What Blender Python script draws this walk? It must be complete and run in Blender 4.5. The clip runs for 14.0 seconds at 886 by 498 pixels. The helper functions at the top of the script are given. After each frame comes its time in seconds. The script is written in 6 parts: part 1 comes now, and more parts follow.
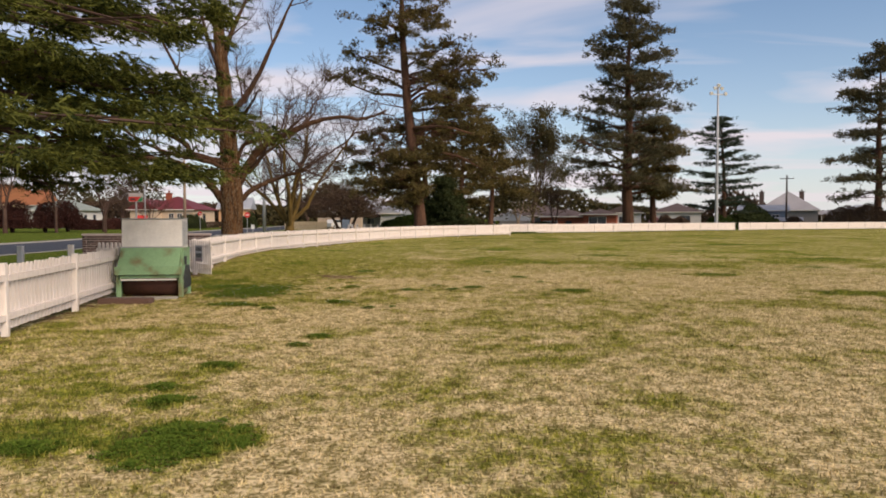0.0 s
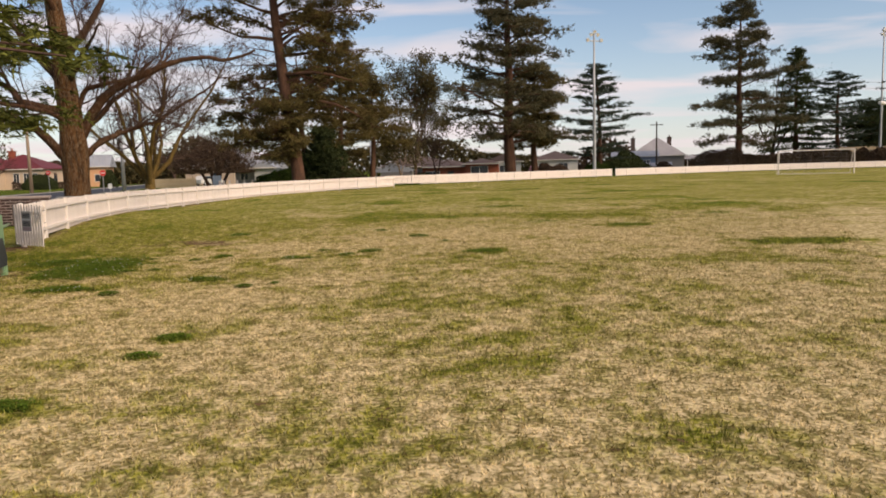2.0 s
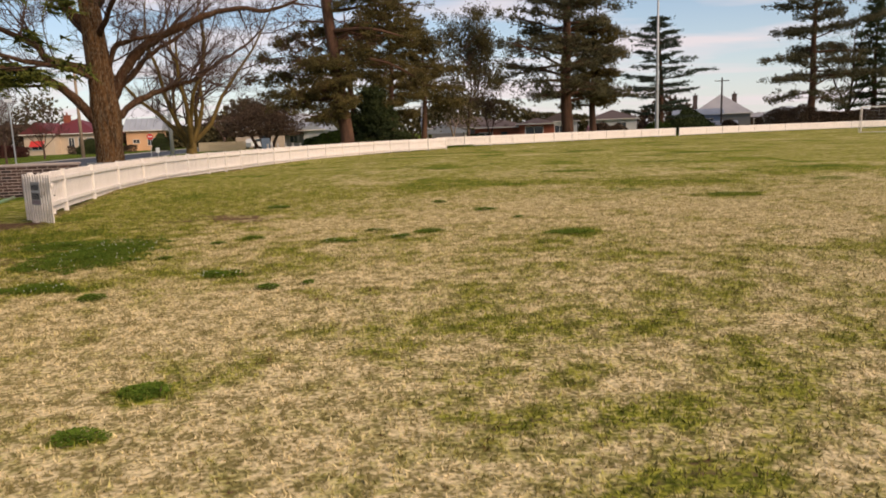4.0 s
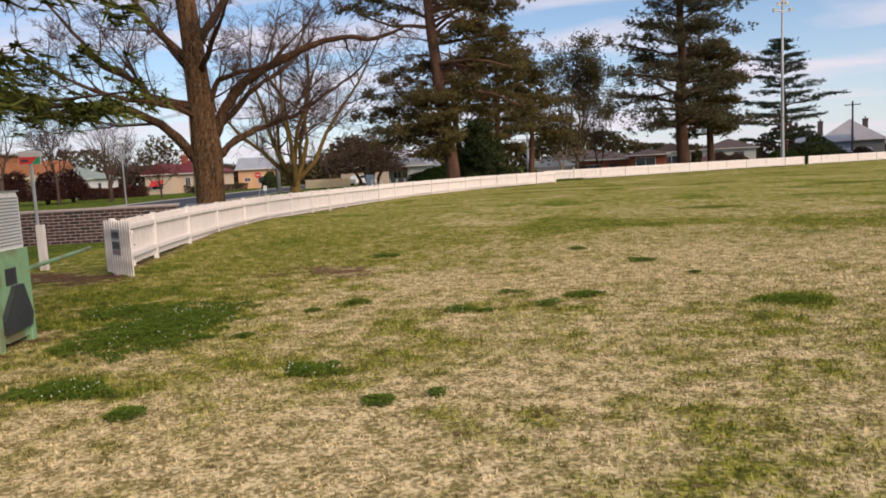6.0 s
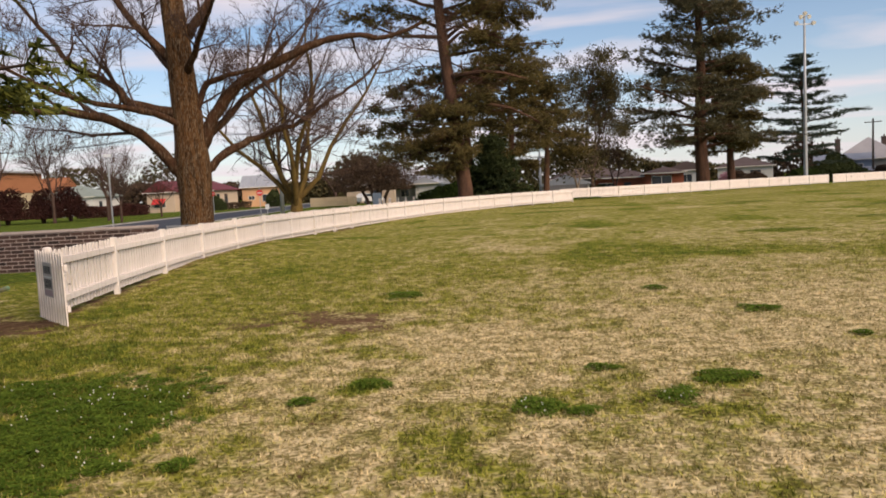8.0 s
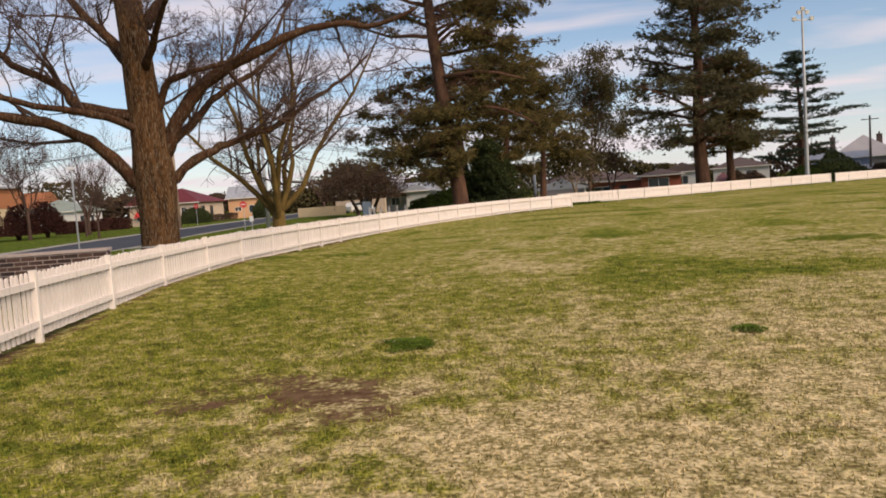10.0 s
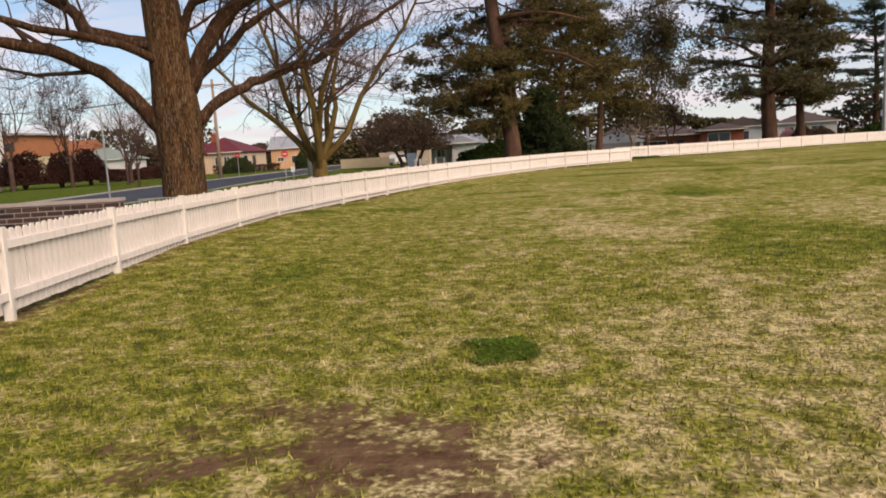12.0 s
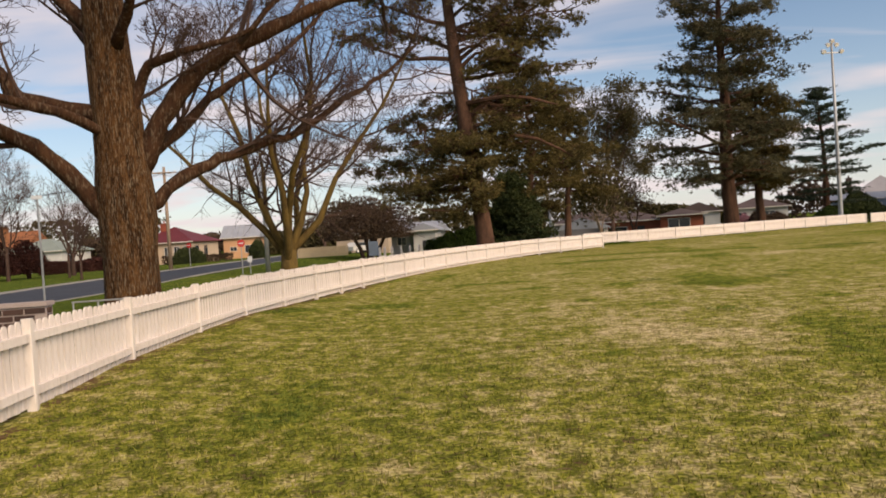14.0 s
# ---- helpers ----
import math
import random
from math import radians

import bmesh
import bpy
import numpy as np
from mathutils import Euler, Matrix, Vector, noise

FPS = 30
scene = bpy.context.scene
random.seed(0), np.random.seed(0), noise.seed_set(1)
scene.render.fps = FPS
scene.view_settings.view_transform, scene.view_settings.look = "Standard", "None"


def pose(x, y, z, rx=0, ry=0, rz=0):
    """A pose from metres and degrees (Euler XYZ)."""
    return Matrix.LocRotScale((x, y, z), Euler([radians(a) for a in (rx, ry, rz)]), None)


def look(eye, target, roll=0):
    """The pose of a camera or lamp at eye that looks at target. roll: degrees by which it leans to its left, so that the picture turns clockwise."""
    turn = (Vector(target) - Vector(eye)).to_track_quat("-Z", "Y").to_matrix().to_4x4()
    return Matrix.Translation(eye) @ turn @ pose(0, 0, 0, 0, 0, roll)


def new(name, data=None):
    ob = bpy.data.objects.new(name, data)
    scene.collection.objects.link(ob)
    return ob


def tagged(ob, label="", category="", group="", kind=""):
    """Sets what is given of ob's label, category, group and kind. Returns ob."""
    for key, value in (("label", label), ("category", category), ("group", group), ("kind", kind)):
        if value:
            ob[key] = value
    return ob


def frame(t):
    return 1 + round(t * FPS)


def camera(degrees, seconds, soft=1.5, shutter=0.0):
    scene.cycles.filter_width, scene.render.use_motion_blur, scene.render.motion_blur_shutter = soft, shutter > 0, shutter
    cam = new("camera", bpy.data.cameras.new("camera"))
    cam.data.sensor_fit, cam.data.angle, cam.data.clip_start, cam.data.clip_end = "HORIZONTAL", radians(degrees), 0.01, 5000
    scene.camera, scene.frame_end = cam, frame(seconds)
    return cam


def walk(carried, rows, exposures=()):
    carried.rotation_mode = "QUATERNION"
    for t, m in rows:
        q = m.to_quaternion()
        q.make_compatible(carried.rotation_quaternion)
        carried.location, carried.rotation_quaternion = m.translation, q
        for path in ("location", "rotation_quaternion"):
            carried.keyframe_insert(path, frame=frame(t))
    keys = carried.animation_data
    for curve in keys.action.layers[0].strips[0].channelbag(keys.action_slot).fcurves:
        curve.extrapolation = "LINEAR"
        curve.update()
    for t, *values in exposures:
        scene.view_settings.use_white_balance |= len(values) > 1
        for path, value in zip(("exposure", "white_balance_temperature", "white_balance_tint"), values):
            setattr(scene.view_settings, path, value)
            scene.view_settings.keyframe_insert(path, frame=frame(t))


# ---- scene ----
cam = camera(62.6, 14.0, 1.8)
PATH = [
    (0, (1.432, -2.344, 1.568), (1.199, -0.359, 1.484), -0.1),
    (0.5, (1.303, -1.65, 1.587), (1.17, 0.339, 1.423), -1.2),
    (1, (1.208, -1.035, 1.57), (1.156, 0.956, 1.391), -2.2),
    (1.5, (1.064, -0.47, 1.591), (1.086, 1.52, 1.393), -2.2),
    (2, (0.945, 0.078, 1.542), (1.037, 2.063, 1.323), -1.5),
    (4.5, (0.5, 3.387, 1.549), (0.36, 5.355, 1.217), -1.5),
    (5, (0.271, 4.06, 1.548), (0.033, 6.017, 1.212), -0.8),
    (5.5, (0.115, 4.759, 1.55), (-0.167, 6.721, 1.283), -1.2),
    (6, (-0.07, 5.361, 1.562), (-0.388, 7.323, 1.346), -3.0),
    (6.5, (-0.241, 6.019, 1.542), (-0.583, 7.981, 1.355), -3.5),
    (7, (-0.454, 6.666, 1.512), (-0.824, 8.622, 1.323), -2.4),
    (7.5, (-0.685, 7.615, 1.502), (-0.964, 9.582, 1.275), -4.1),
    (8, (-0.972, 8.354, 1.531), (-1.303, 10.319, 1.366), -2.9),
    (10.5, (-1.833, 11.577, 1.61), (-2.138, 13.548, 1.462), -4.3),
    (11, (-2.047, 12.162, 1.552), (-2.527, 14.097, 1.389), -5.9),
    (11.5, (-2.401, 12.722, 1.557), (-3.188, 14.551, 1.37), -5.9),
    (12, (-2.59, 13.397, 1.502), (-3.01, 15.334, 1.235), -3.3),
    (12.5, (-2.814, 13.954, 1.536), (-2.984, 15.935, 1.321), -1.2),
    (13, (-3.123, 14.47, 1.532), (-3.26, 16.461, 1.405), -2.5),
    (13.5, (-3.568, 15.238, 1.578), (-3.787, 17.225, 1.534), -3.8),
    (13.7, (-3.744, 15.473, 1.591), (-3.984, 17.458, 1.563), -3.8),
    (14, (-4.041, 15.743, 1.545), (-4.323, 17.722, 1.508), -3.8),
]
walk(cam, [(t, look(eye, target, roll)) for t, eye, target, roll in PATH], [(0.0, 0.37, 6600, 10), (0.5, 0.38, 7000, 10), (1.0, 0.40, 6600, 10), (2.0, 0.40, 6900, 10), (4.5, 0.40, 6800, 10), (5.5, 0.45, 5950, 10), (6.5, 0.37, 6550, 10), (8.0, 0.40, 6650, 10), (10.5, 0.37, 6750, 10), (11.0, 0.41, 6950, 10), (11.5, 0.32, 6500, 10), (12.0, 0.42, 6650, 10), (12.5, 0.40, 6400, 10), (13.0, 0.42, 6900, 10), (13.5, 0.38, 7000, 10), (14.0, 0.36, 7000, 10)])

# ---- world, sun ----
SUN_EL, SUN_AZ = 36.0, 130.0   # degrees; azimuth clockwise from +y
world = bpy.data.worlds.new("evening_sky")
scene.world = world
world.use_nodes = True
wt = world.node_tree
wt.nodes.clear()


def wmath(op, a, b=None, clamp=False):
    n = wt.nodes.new("ShaderNodeMath")
    n.operation = op
    n.use_clamp = clamp
    for i, v in enumerate((a, b)):
        if v is None:
            continue
        if isinstance(v, (int, float)):
            n.inputs[i].default_value = v
        else:
            wt.links.new(v, n.inputs[i])
    return n.outputs[0]


sky = wt.nodes.new("ShaderNodeTexSky")
sky.sky_type = "NISHITA"
sky.sun_disc = False
sky.sun_elevation = radians(SUN_EL)
sky.sun_rotation = radians(SUN_AZ)
sky.air_density, sky.dust_density, sky.ozone_density = 1.0, 0.4, 3.2
tc = wt.nodes.new("ShaderNodeTexCoord")
sep = wt.nodes.new("ShaderNodeSeparateXYZ")
wt.links.new(tc.outputs["Generated"], sep.inputs[0])
up = wmath("ADD", wmath("MAXIMUM", sep.outputs[2], 0.0), 0.10)
cmb = wt.nodes.new("ShaderNodeCombineXYZ")
wt.links.new(wmath("MULTIPLY", wmath("DIVIDE", sep.outputs[0], up), 0.55), cmb.inputs[0])
wt.links.new(wmath("MULTIPLY", wmath("DIVIDE", sep.outputs[1], up), 1.15), cmb.inputs[1])
cn = wt.nodes.new("ShaderNodeTexNoise")
cn.inputs["Scale"].default_value = 1.05
cn.inputs["Detail"].default_value = 5.0
cn.inputs["Roughness"].default_value = 0.48
cn.inputs["Distortion"].default_value = 0.5
wt.links.new(cmb.outputs[0], cn.inputs["Vector"])
cr = wt.nodes.new("ShaderNodeValToRGB")
cr.color_ramp.elements[0].position, cr.color_ramp.elements[1].position = 0.465, 0.625
wt.links.new(cn.outputs[0], cr.inputs[0])
# low haze: paler towards the horizon
haze = wmath("POWER", wmath("SUBTRACT", 1.0, wmath("MAXIMUM", sep.outputs[2], 0.0), True), 9.0)
hz = wt.nodes.new("ShaderNodeMix")
hz.data_type = "RGBA"
wt.links.new(wmath("MULTIPLY", haze, 0.72), hz.inputs[0])
wt.links.new(sky.outputs[0], hz.inputs[6])
hz.inputs[7].default_value = (6.25, 6.15, 6.75, 1)
cl = wt.nodes.new("ShaderNodeMix")
cl.data_type = "RGBA"
wt.links.new(wmath("MULTIPLY", cr.outputs[0], 0.85), cl.inputs[0])
wt.links.new(hz.outputs[2], cl.inputs[6])
cl.inputs[7].default_value = (6.6, 5.9, 6.3, 1)
bg = wt.nodes.new("ShaderNodeBackground")
bg.inputs[1].default_value = 0.098
wt.links.new(cl.outputs[2], bg.inputs[0])
wo = wt.nodes.new("ShaderNodeOutputWorld")
wt.links.new(bg.outputs[0], wo.inputs[0])

sun_data = bpy.data.lights.new("sun", "SUN")
sun_data.energy, sun_data.angle, sun_data.color = 3.3, radians(40), (1.0, 0.80, 0.62)
sun = new("sun", sun_data)
sd = Vector((math.sin(radians(SUN_AZ)) * math.cos(radians(SUN_EL)), math.cos(radians(SUN_AZ)) * math.cos(radians(SUN_EL)), math.sin(radians(SUN_EL))))
sun.matrix_world = look(sd * 50, (0, 0, 0))

# ---- materials ----


class Mat:
    """A node material: two-scale colour variation, roughness, relief."""

    def __init__(self, name, a, b, scale=3.0, fine=40.0, rough=0.8, metal=0.0, bump=0.15, stretch=(1, 1, 1), island=0.0, obj=0.0, dirt=None, dirt_amt=0.0, dirt_scale=1.5, spec=0.3, bump_dist=0.01, contrast=2.1):
        m = self.m = bpy.data.materials.new(name)
        m.use_nodes = True
        self.t = t = m.node_tree
        self.bsdf = t.nodes["Principled BSDF"]
        self.bsdf.inputs["Roughness"].default_value = rough
        self.bsdf.inputs["Metallic"].default_value = metal
        self.bsdf.inputs["Specular IOR Level"].default_value = spec
        geo = t.nodes.new("ShaderNodeTexCoord")
        mp = t.nodes.new("ShaderNodeMapping")
        mp.inputs["Scale"].default_value = stretch
        t.links.new(geo.outputs["Object"], mp.inputs[0])
        self.vec = mp.outputs[0]
        n1, n2 = self.noise(scale, 4), self.noise(fine, 3)
        fac = self.math("ADD", self.math("MULTIPLY", n1, 0.65), self.math("MULTIPLY", n2, 0.55))
        fac = self.math("MULTIPLY", self.math("SUBTRACT", fac, 0.6 - 0.5 / contrast), contrast)
        g = t.nodes.new("ShaderNodeNewGeometry")
        if island:
            fac = self.math("ADD", fac, self.math("MULTIPLY", self.math("SUBTRACT", g.outputs["Random Per Island"], 0.5), island))
        if obj:
            oi = t.nodes.new("ShaderNodeObjectInfo")
            fac = self.math("ADD", fac, self.math("MULTIPLY", self.math("SUBTRACT", oi.outputs["Random"], 0.5), obj))
        fac = self.math("ADD", fac, 0.0, True)
        col = self.mix(fac, (*a, 1), (*b, 1))
        if dirt:
            dn = self.math("MULTIPLY", self.math("SUBTRACT", self.noise(dirt_scale, 6), 0.52), 7.0, True)
            col = self.mix(self.math("MULTIPLY", dn, dirt_amt), col, (*dirt, 1))
        self.col = col
        t.links.new(col, self.bsdf.inputs["Base Color"])
        if bump:
            bn = t.nodes.new("ShaderNodeBump")
            bn.inputs["Strength"].default_value = bump
            bn.inputs["Distance"].default_value = bump_dist
            t.links.new(n2, bn.inputs["Height"])
            t.links.new(bn.outputs[0], self.bsdf.inputs["Normal"])

    def noise(self, scale, detail):
        n = self.t.nodes.new("ShaderNodeTexNoise")
        n.inputs["Scale"].default_value, n.inputs["Detail"].default_value = scale, detail
        self.t.links.new(self.vec, n.inputs["Vector"])
        return n.outputs[0]

    def put(self, sock, v):
        if isinstance(v, (int, float, tuple)):
            sock.default_value = v
        else:
            self.t.links.new(v, sock)

    def math(self, op, a, b, clamp=False):
        n = self.t.nodes.new("ShaderNodeMath")
        n.operation, n.use_clamp = op, clamp
        self.put(n.inputs[0], a), self.put(n.inputs[1], b)
        return n.outputs[0]

    def mix(self, f, a, b):
        n = self.t.nodes.new("ShaderNodeMix")
        n.data_type = "RGBA"
        self.put(n.inputs[0], f), self.put(n.inputs[6], a), self.put(n.inputs[7], b)
        return n.outputs[2]

    def attr(self, name):
        n = self.t.nodes.new("ShaderNodeAttribute")
        n.attribute_name = name
        return n.outputs["Fac"]

    def colour(self, col):
        self.t.links.new(col, self.bsdf.inputs["Base Color"])


def translucent(M, amount):
    """Thin leaves and blades let some light through."""
    t = M.t
    tr = t.nodes.new("ShaderNodeBsdfTranslucent")
    t.links.new(M.bsdf.inputs["Base Color"].links[0].from_socket, tr.inputs[0])
    ms = t.nodes.new("ShaderNodeMixShader")
    ms.inputs[0].default_value = amount
    t.links.new(M.bsdf.outputs[0], ms.inputs[1])
    t.links.new(tr.outputs[0], ms.inputs[2])
    out = [n for n in t.nodes if n.type == "OUTPUT_MATERIAL"][0]
    t.links.new(ms.outputs[0], out.inputs[0])


STRAW_A, STRAW_B = (0.79, 0.640, 0.375), (0.25, 0.205, 0.085)
GREEN_A, GREEN_B = (0.362, 0.345, 0.056), (0.094, 0.107, 0.016)
SOIL_A, SOIL_B = (0.080, 0.045, 0.026), (0.185, 0.118, 0.070)


def grass_material(name, island, gain):
    up_ = lambda c: (*(v * gain for v in c), 1)
    M = Mat(name, STRAW_A, STRAW_B, 9.0, 120.0, rough=0.95, bump=0, island=island, spec=0.0)
    fib = M.noise(26.0, 7)
    mid = M.noise(7.5, 5)
    g = M.t.nodes.new("ShaderNodeNewGeometry")
    ran = M.math("MULTIPLY", M.math("SUBTRACT", g.outputs["Random Per Island"], 0.5), island)
    f = M.math("ADD", M.math("MULTIPLY", M.math("SUBTRACT", fib, 0.5), 4.0), M.math("MULTIPLY", M.math("SUBTRACT", mid, 0.5), 3.0))
    f = M.math("ADD", M.math("ADD", f, 0.45), ran, True)
    straw = M.mix(f, up_(STRAW_B), up_(STRAW_A))
    green = M.mix(f, up_(GREEN_B), up_(GREEN_A))
    lush = M.mix(f, up_((0.038, 0.066, 0.013)), up_((0.145, 0.195, 0.036)))
    gn = M.math("ADD", M.math("MULTIPLY", M.math("SUBTRACT", M.noise(15.0, 6), 0.5), 2.2), M.math("MULTIPLY", M.math("SUBTRACT", M.noise(3.2, 5), 0.5), 2.2))
    edge = M.math("ADD", M.attr("green"), M.math("ADD", gn, M.math("MULTIPLY", ran, 0.35)))
    col = M.mix(M.math("MULTIPLY", M.math("SUBTRACT", edge, 0.12), 1.35, True), straw, green)
    col = M.mix(M.math("MULTIPLY", M.math("SUBTRACT", edge, 0.85), 1.6, True), col, lush)
    soil = M.mix(M.math("MULTIPLY", M.math("SUBTRACT", M.noise(7.0, 6), 0.3), 2.5, True), (*SOIL_A, 1), (*SOIL_B, 1))
    sm = M.math("MULTIPLY", M.math("SUBTRACT", M.math("ADD", M.attr("soil"), M.math("MULTIPLY", gn, 1.5)), 0.45), 1.5, True)
    M.colour(M.mix(sm, col, soil))
    bn = M.t.nodes.new("ShaderNodeBump")
    bn.inputs["Strength"].default_value, bn.inputs["Distance"].default_value = 0.6, 0.03
    M.t.links.new(fib, bn.inputs["Height"])
    M.t.links.new(bn.outputs[0], M.bsdf.inputs["Normal"])
    return M


# lower turf gain stands in for the shade that blades cast among themselves
M_GROUND = grass_material("turf", 0.0, 0.88)
M_BLADE = grass_material("grass_blade", 1.1, 1.04)
translucent(M_BLADE, 0.25)
M_CLOVER = Mat("clover_leaf", (0.150, 0.215, 0.030), (0.052, 0.095, 0.012), 6.0, 60.0, rough=0.9, bump=0, island=1.0, spec=0.02)
translucent(M_CLOVER, 0.2)
M_FLOWER = Mat("clover_flower", (0.6, 0.6, 0.5), (0.5, 0.5, 0.4), bump=0)
M_WHITE = Mat("white_paint", (0.80, 0.725, 0.675), (0.68, 0.605, 0.555), 2.0, 30.0, rough=0.55, bump=0.12, stretch=(6, 6, 1), obj=0.5, dirt=(0.40, 0.34, 0.29), dirt_amt=0.35, dirt_scale=3.0)
M_POST = Mat("white_post_paint", (0.78, 0.72, 0.675), (0.62, 0.56, 0.51), 3.0, 40.0, rough=0.55, bump=0.15, stretch=(4, 4, 1), obj=0.4, dirt=(0.3, 0.25, 0.21), dirt_amt=0.45, dirt_scale=2.0)
M_BARK = Mat("bark", (0.168, 0.084, 0.033), (0.026, 0.013, 0.007), 3.0, 24.0, rough=0.95, bump=1.0, stretch=(3.5, 3.5, 0.5), dirt=(0.36, 0.29, 0.20), dirt_amt=0.55, dirt_scale=16.0, spec=0.1, bump_dist=0.07, contrast=3.6)
# limb bark: fewer lichen flecks, base darkened to paint in the shaded undersides
M_LIMB = Mat("shade_toned_limb_bark", (0.078, 0.038, 0.020), (0.026, 0.014, 0.009), 2.5, 22.0, rough=0.95, bump=0.8, stretch=(3, 3, 0.8), dirt=(0.24, 0.19, 0.13), dirt_amt=0.35, dirt_scale=9.0, spec=0.1, bump_dist=0.03, contrast=3.0)
M_TWIG = Mat("twig_bark", (0.095, 0.060, 0.045), (0.042, 0.028, 0.024), 4.0, 20.0, rough=0.9, bump=0, spec=0.1)
M_LICHEN = Mat("lichen_bark", (0.185, 0.125, 0.036), (0.055, 0.036, 0.018), 2.2, 14.0, rough=0.95, bump=0.8, stretch=(3, 3, 0.8), spec=0.1, bump_dist=0.03)
M_PINEBARK = Mat("pine_bark", (0.135, 0.072, 0.045), (0.038, 0.023, 0.018), 1.2, 7.0, rough=0.95, bump=0.9, stretch=(3, 3, 0.6), spec=0.1, bump_dist=0.05)
M_NEEDLE = Mat("pine_needles", (0.178, 0.136, 0.050), (0.032, 0.032, 0.016), 0.35, 6.0, rough=0.8, bump=0, island=0.8, spec=0.03, dirt=(0.115, 0.072, 0.032), dirt_amt=0.45, dirt_scale=0.4)
M_GREYPINE = Mat("grey_pine_needles", (0.150, 0.132, 0.070), (0.034, 0.036, 0.024), 0.35, 6.0, rough=0.8, bump=0, island=0.8, spec=0.03, dirt=(0.115, 0.085, 0.040), dirt_amt=0.4, dirt_scale=0.3)
M_NEEDLE2 = Mat("cedar_needles", (0.075, 0.090, 0.034), (0.022, 0.032, 0.017), 0.5, 8.0, rough=0.8, bump=0, island=0.8, spec=0.03)
M_CEDAR = Mat("near_cedar_needles", (0.145, 0.155, 0.034), (0.015, 0.025, 0.010), 0.9, 8.0, rough=0.75, bump=0, island=0.9, spec=0.03)
M_BLUECEDAR = Mat("blue_cedar_needles", (0.080, 0.100, 0.066), (0.024, 0.038, 0.028), 0.5, 6.0, rough=0.8, bump=0, island=0.8, spec=0.03)
M_GUM = Mat("gum_leaves", (0.125, 0.100, 0.046), (0.048, 0.046, 0.024), 0.6, 8.0, rough=0.7, bump=0, island=0.8, spec=0.03)
M_BRUSH = Mat("brown_brush", (0.120, 0.080, 0.052), (0.050, 0.036, 0.028), 0.8, 8.0, rough=0.9, bump=0, island=0.8, spec=0.1)
M_SHRUB = Mat("shrub_leaves", (0.060, 0.085, 0.020), (0.020, 0.036, 0.010), 0.8, 8.0, rough=0.8, bump=0, island=0.8, spec=0.03)
M_REDHEDGE = Mat("red_hedge_leaves", (0.085, 0.036, 0.030), (0.038, 0.020, 0.018), 0.8, 8.0, rough=0.8, bump=0, island=0.8, spec=0.03)
M_PINK = Mat("blossom", (0.55, 0.30, 0.36), (0.35, 0.19, 0.22), 1.0, 8.0, rough=0.8, bump=0, island=0.8)
M_ASPHALT = Mat("asphalt", (0.060, 0.066, 0.080), (0.040, 0.044, 0.054), 0.4, 60.0, rough=0.9, bump=0.3, spec=0.2)
M_CONC = Mat("concrete", (0.42, 0.40, 0.37), (0.28, 0.265, 0.25), 1.5, 30.0, rough=0.9, bump=0.25)
M_GREENPAINT = Mat("green_rusty_paint", (0.25, 0.39, 0.215), (0.165, 0.295, 0.15), 2.5, 25.0, rough=0.5, bump=0.15, dirt=(0.17, 0.075, 0.035), dirt_amt=0.65, dirt_scale=2.6)
M_ALU = Mat("dull_aluminium", (0.90, 0.87, 0.82), (0.72, 0.69, 0.655), 2.0, 30.0, rough=0.5, metal=0.2, bump=0.1, dirt=(0.3, 0.27, 0.24), dirt_amt=0.3)
M_STEEL = Mat("galvanised_steel", (0.42, 0.43, 0.44), (0.30, 0.31, 0.32), 2.0, 30.0, rough=0.5, metal=0.5, bump=0.08)
M_RUST = Mat("rusty_drum", (0.105, 0.042, 0.028), (0.045, 0.022, 0.017), 3.0, 30.0, rough=0.85, bump=0.3)
M_DARK = Mat("dark_metal", (0.05, 0.055, 0.055), (0.025, 0.027, 0.028), 3.0, 30.0, rough=0.6, bump=0.1)
M_TIMBER = Mat("old_red_timber", (0.15, 0.088, 0.066), (0.085, 0.050, 0.040), 3.0, 30.0, rough=0.9, bump=0.3, stretch=(0.6, 5, 5))
M_POLEWOOD = Mat("pole_timber", (0.36, 0.27, 0.19), (0.22, 0.16, 0.115), 1.5, 14.0, rough=0.9, bump=0.3, stretch=(5, 5, 0.5))
M_DARKPOLE = Mat("dark_pole_timber", (0.12, 0.095, 0.075), (0.07, 0.055, 0.045), 1.5, 14.0, rough=0.9, bump=0.3, stretch=(5, 5, 0.5))
M_BRICK = Mat("dark_brick", (0.074, 0.043, 0.036), (0.024, 0.017, 0.017), 4.0, 40.0, rough=0.9, bump=0.3, obj=1.2, bump_dist=0.005)
M_MORTAR = Mat("pale_mortar", (0.42, 0.35, 0.33), (0.30, 0.25, 0.235), 6.0, 60.0, rough=0.95, bump=0.3, bump_dist=0.005)
M_SIGNPLATE = Mat("grey_sign_plate", (0.42, 0.395, 0.385), (0.33, 0.31, 0.305), 4.0, 40.0, rough=0.5, bump=0.05)
M_LILAC = Mat("faded_lilac", (0.36, 0.27, 0.30), (0.28, 0.21, 0.24), 4.0, 30.0, rough=0.6, bump=0)
M_SIGNWHITE = Mat("sign_white", (0.62, 0.64, 0.66), (0.52, 0.54, 0.56), 4.0, 30.0, rough=0.5, bump=0)
M_SIGNRED = Mat("sign_red", (0.50, 0.045, 0.04), (0.40, 0.03, 0.03), 4.0, 30.0, rough=0.45, bump=0)
M_SIGNGREEN = Mat("sign_green", (0.04, 0.24, 0.11), (0.03, 0.18, 0.08), 4.0, 30.0, rough=0.45, bump=0)
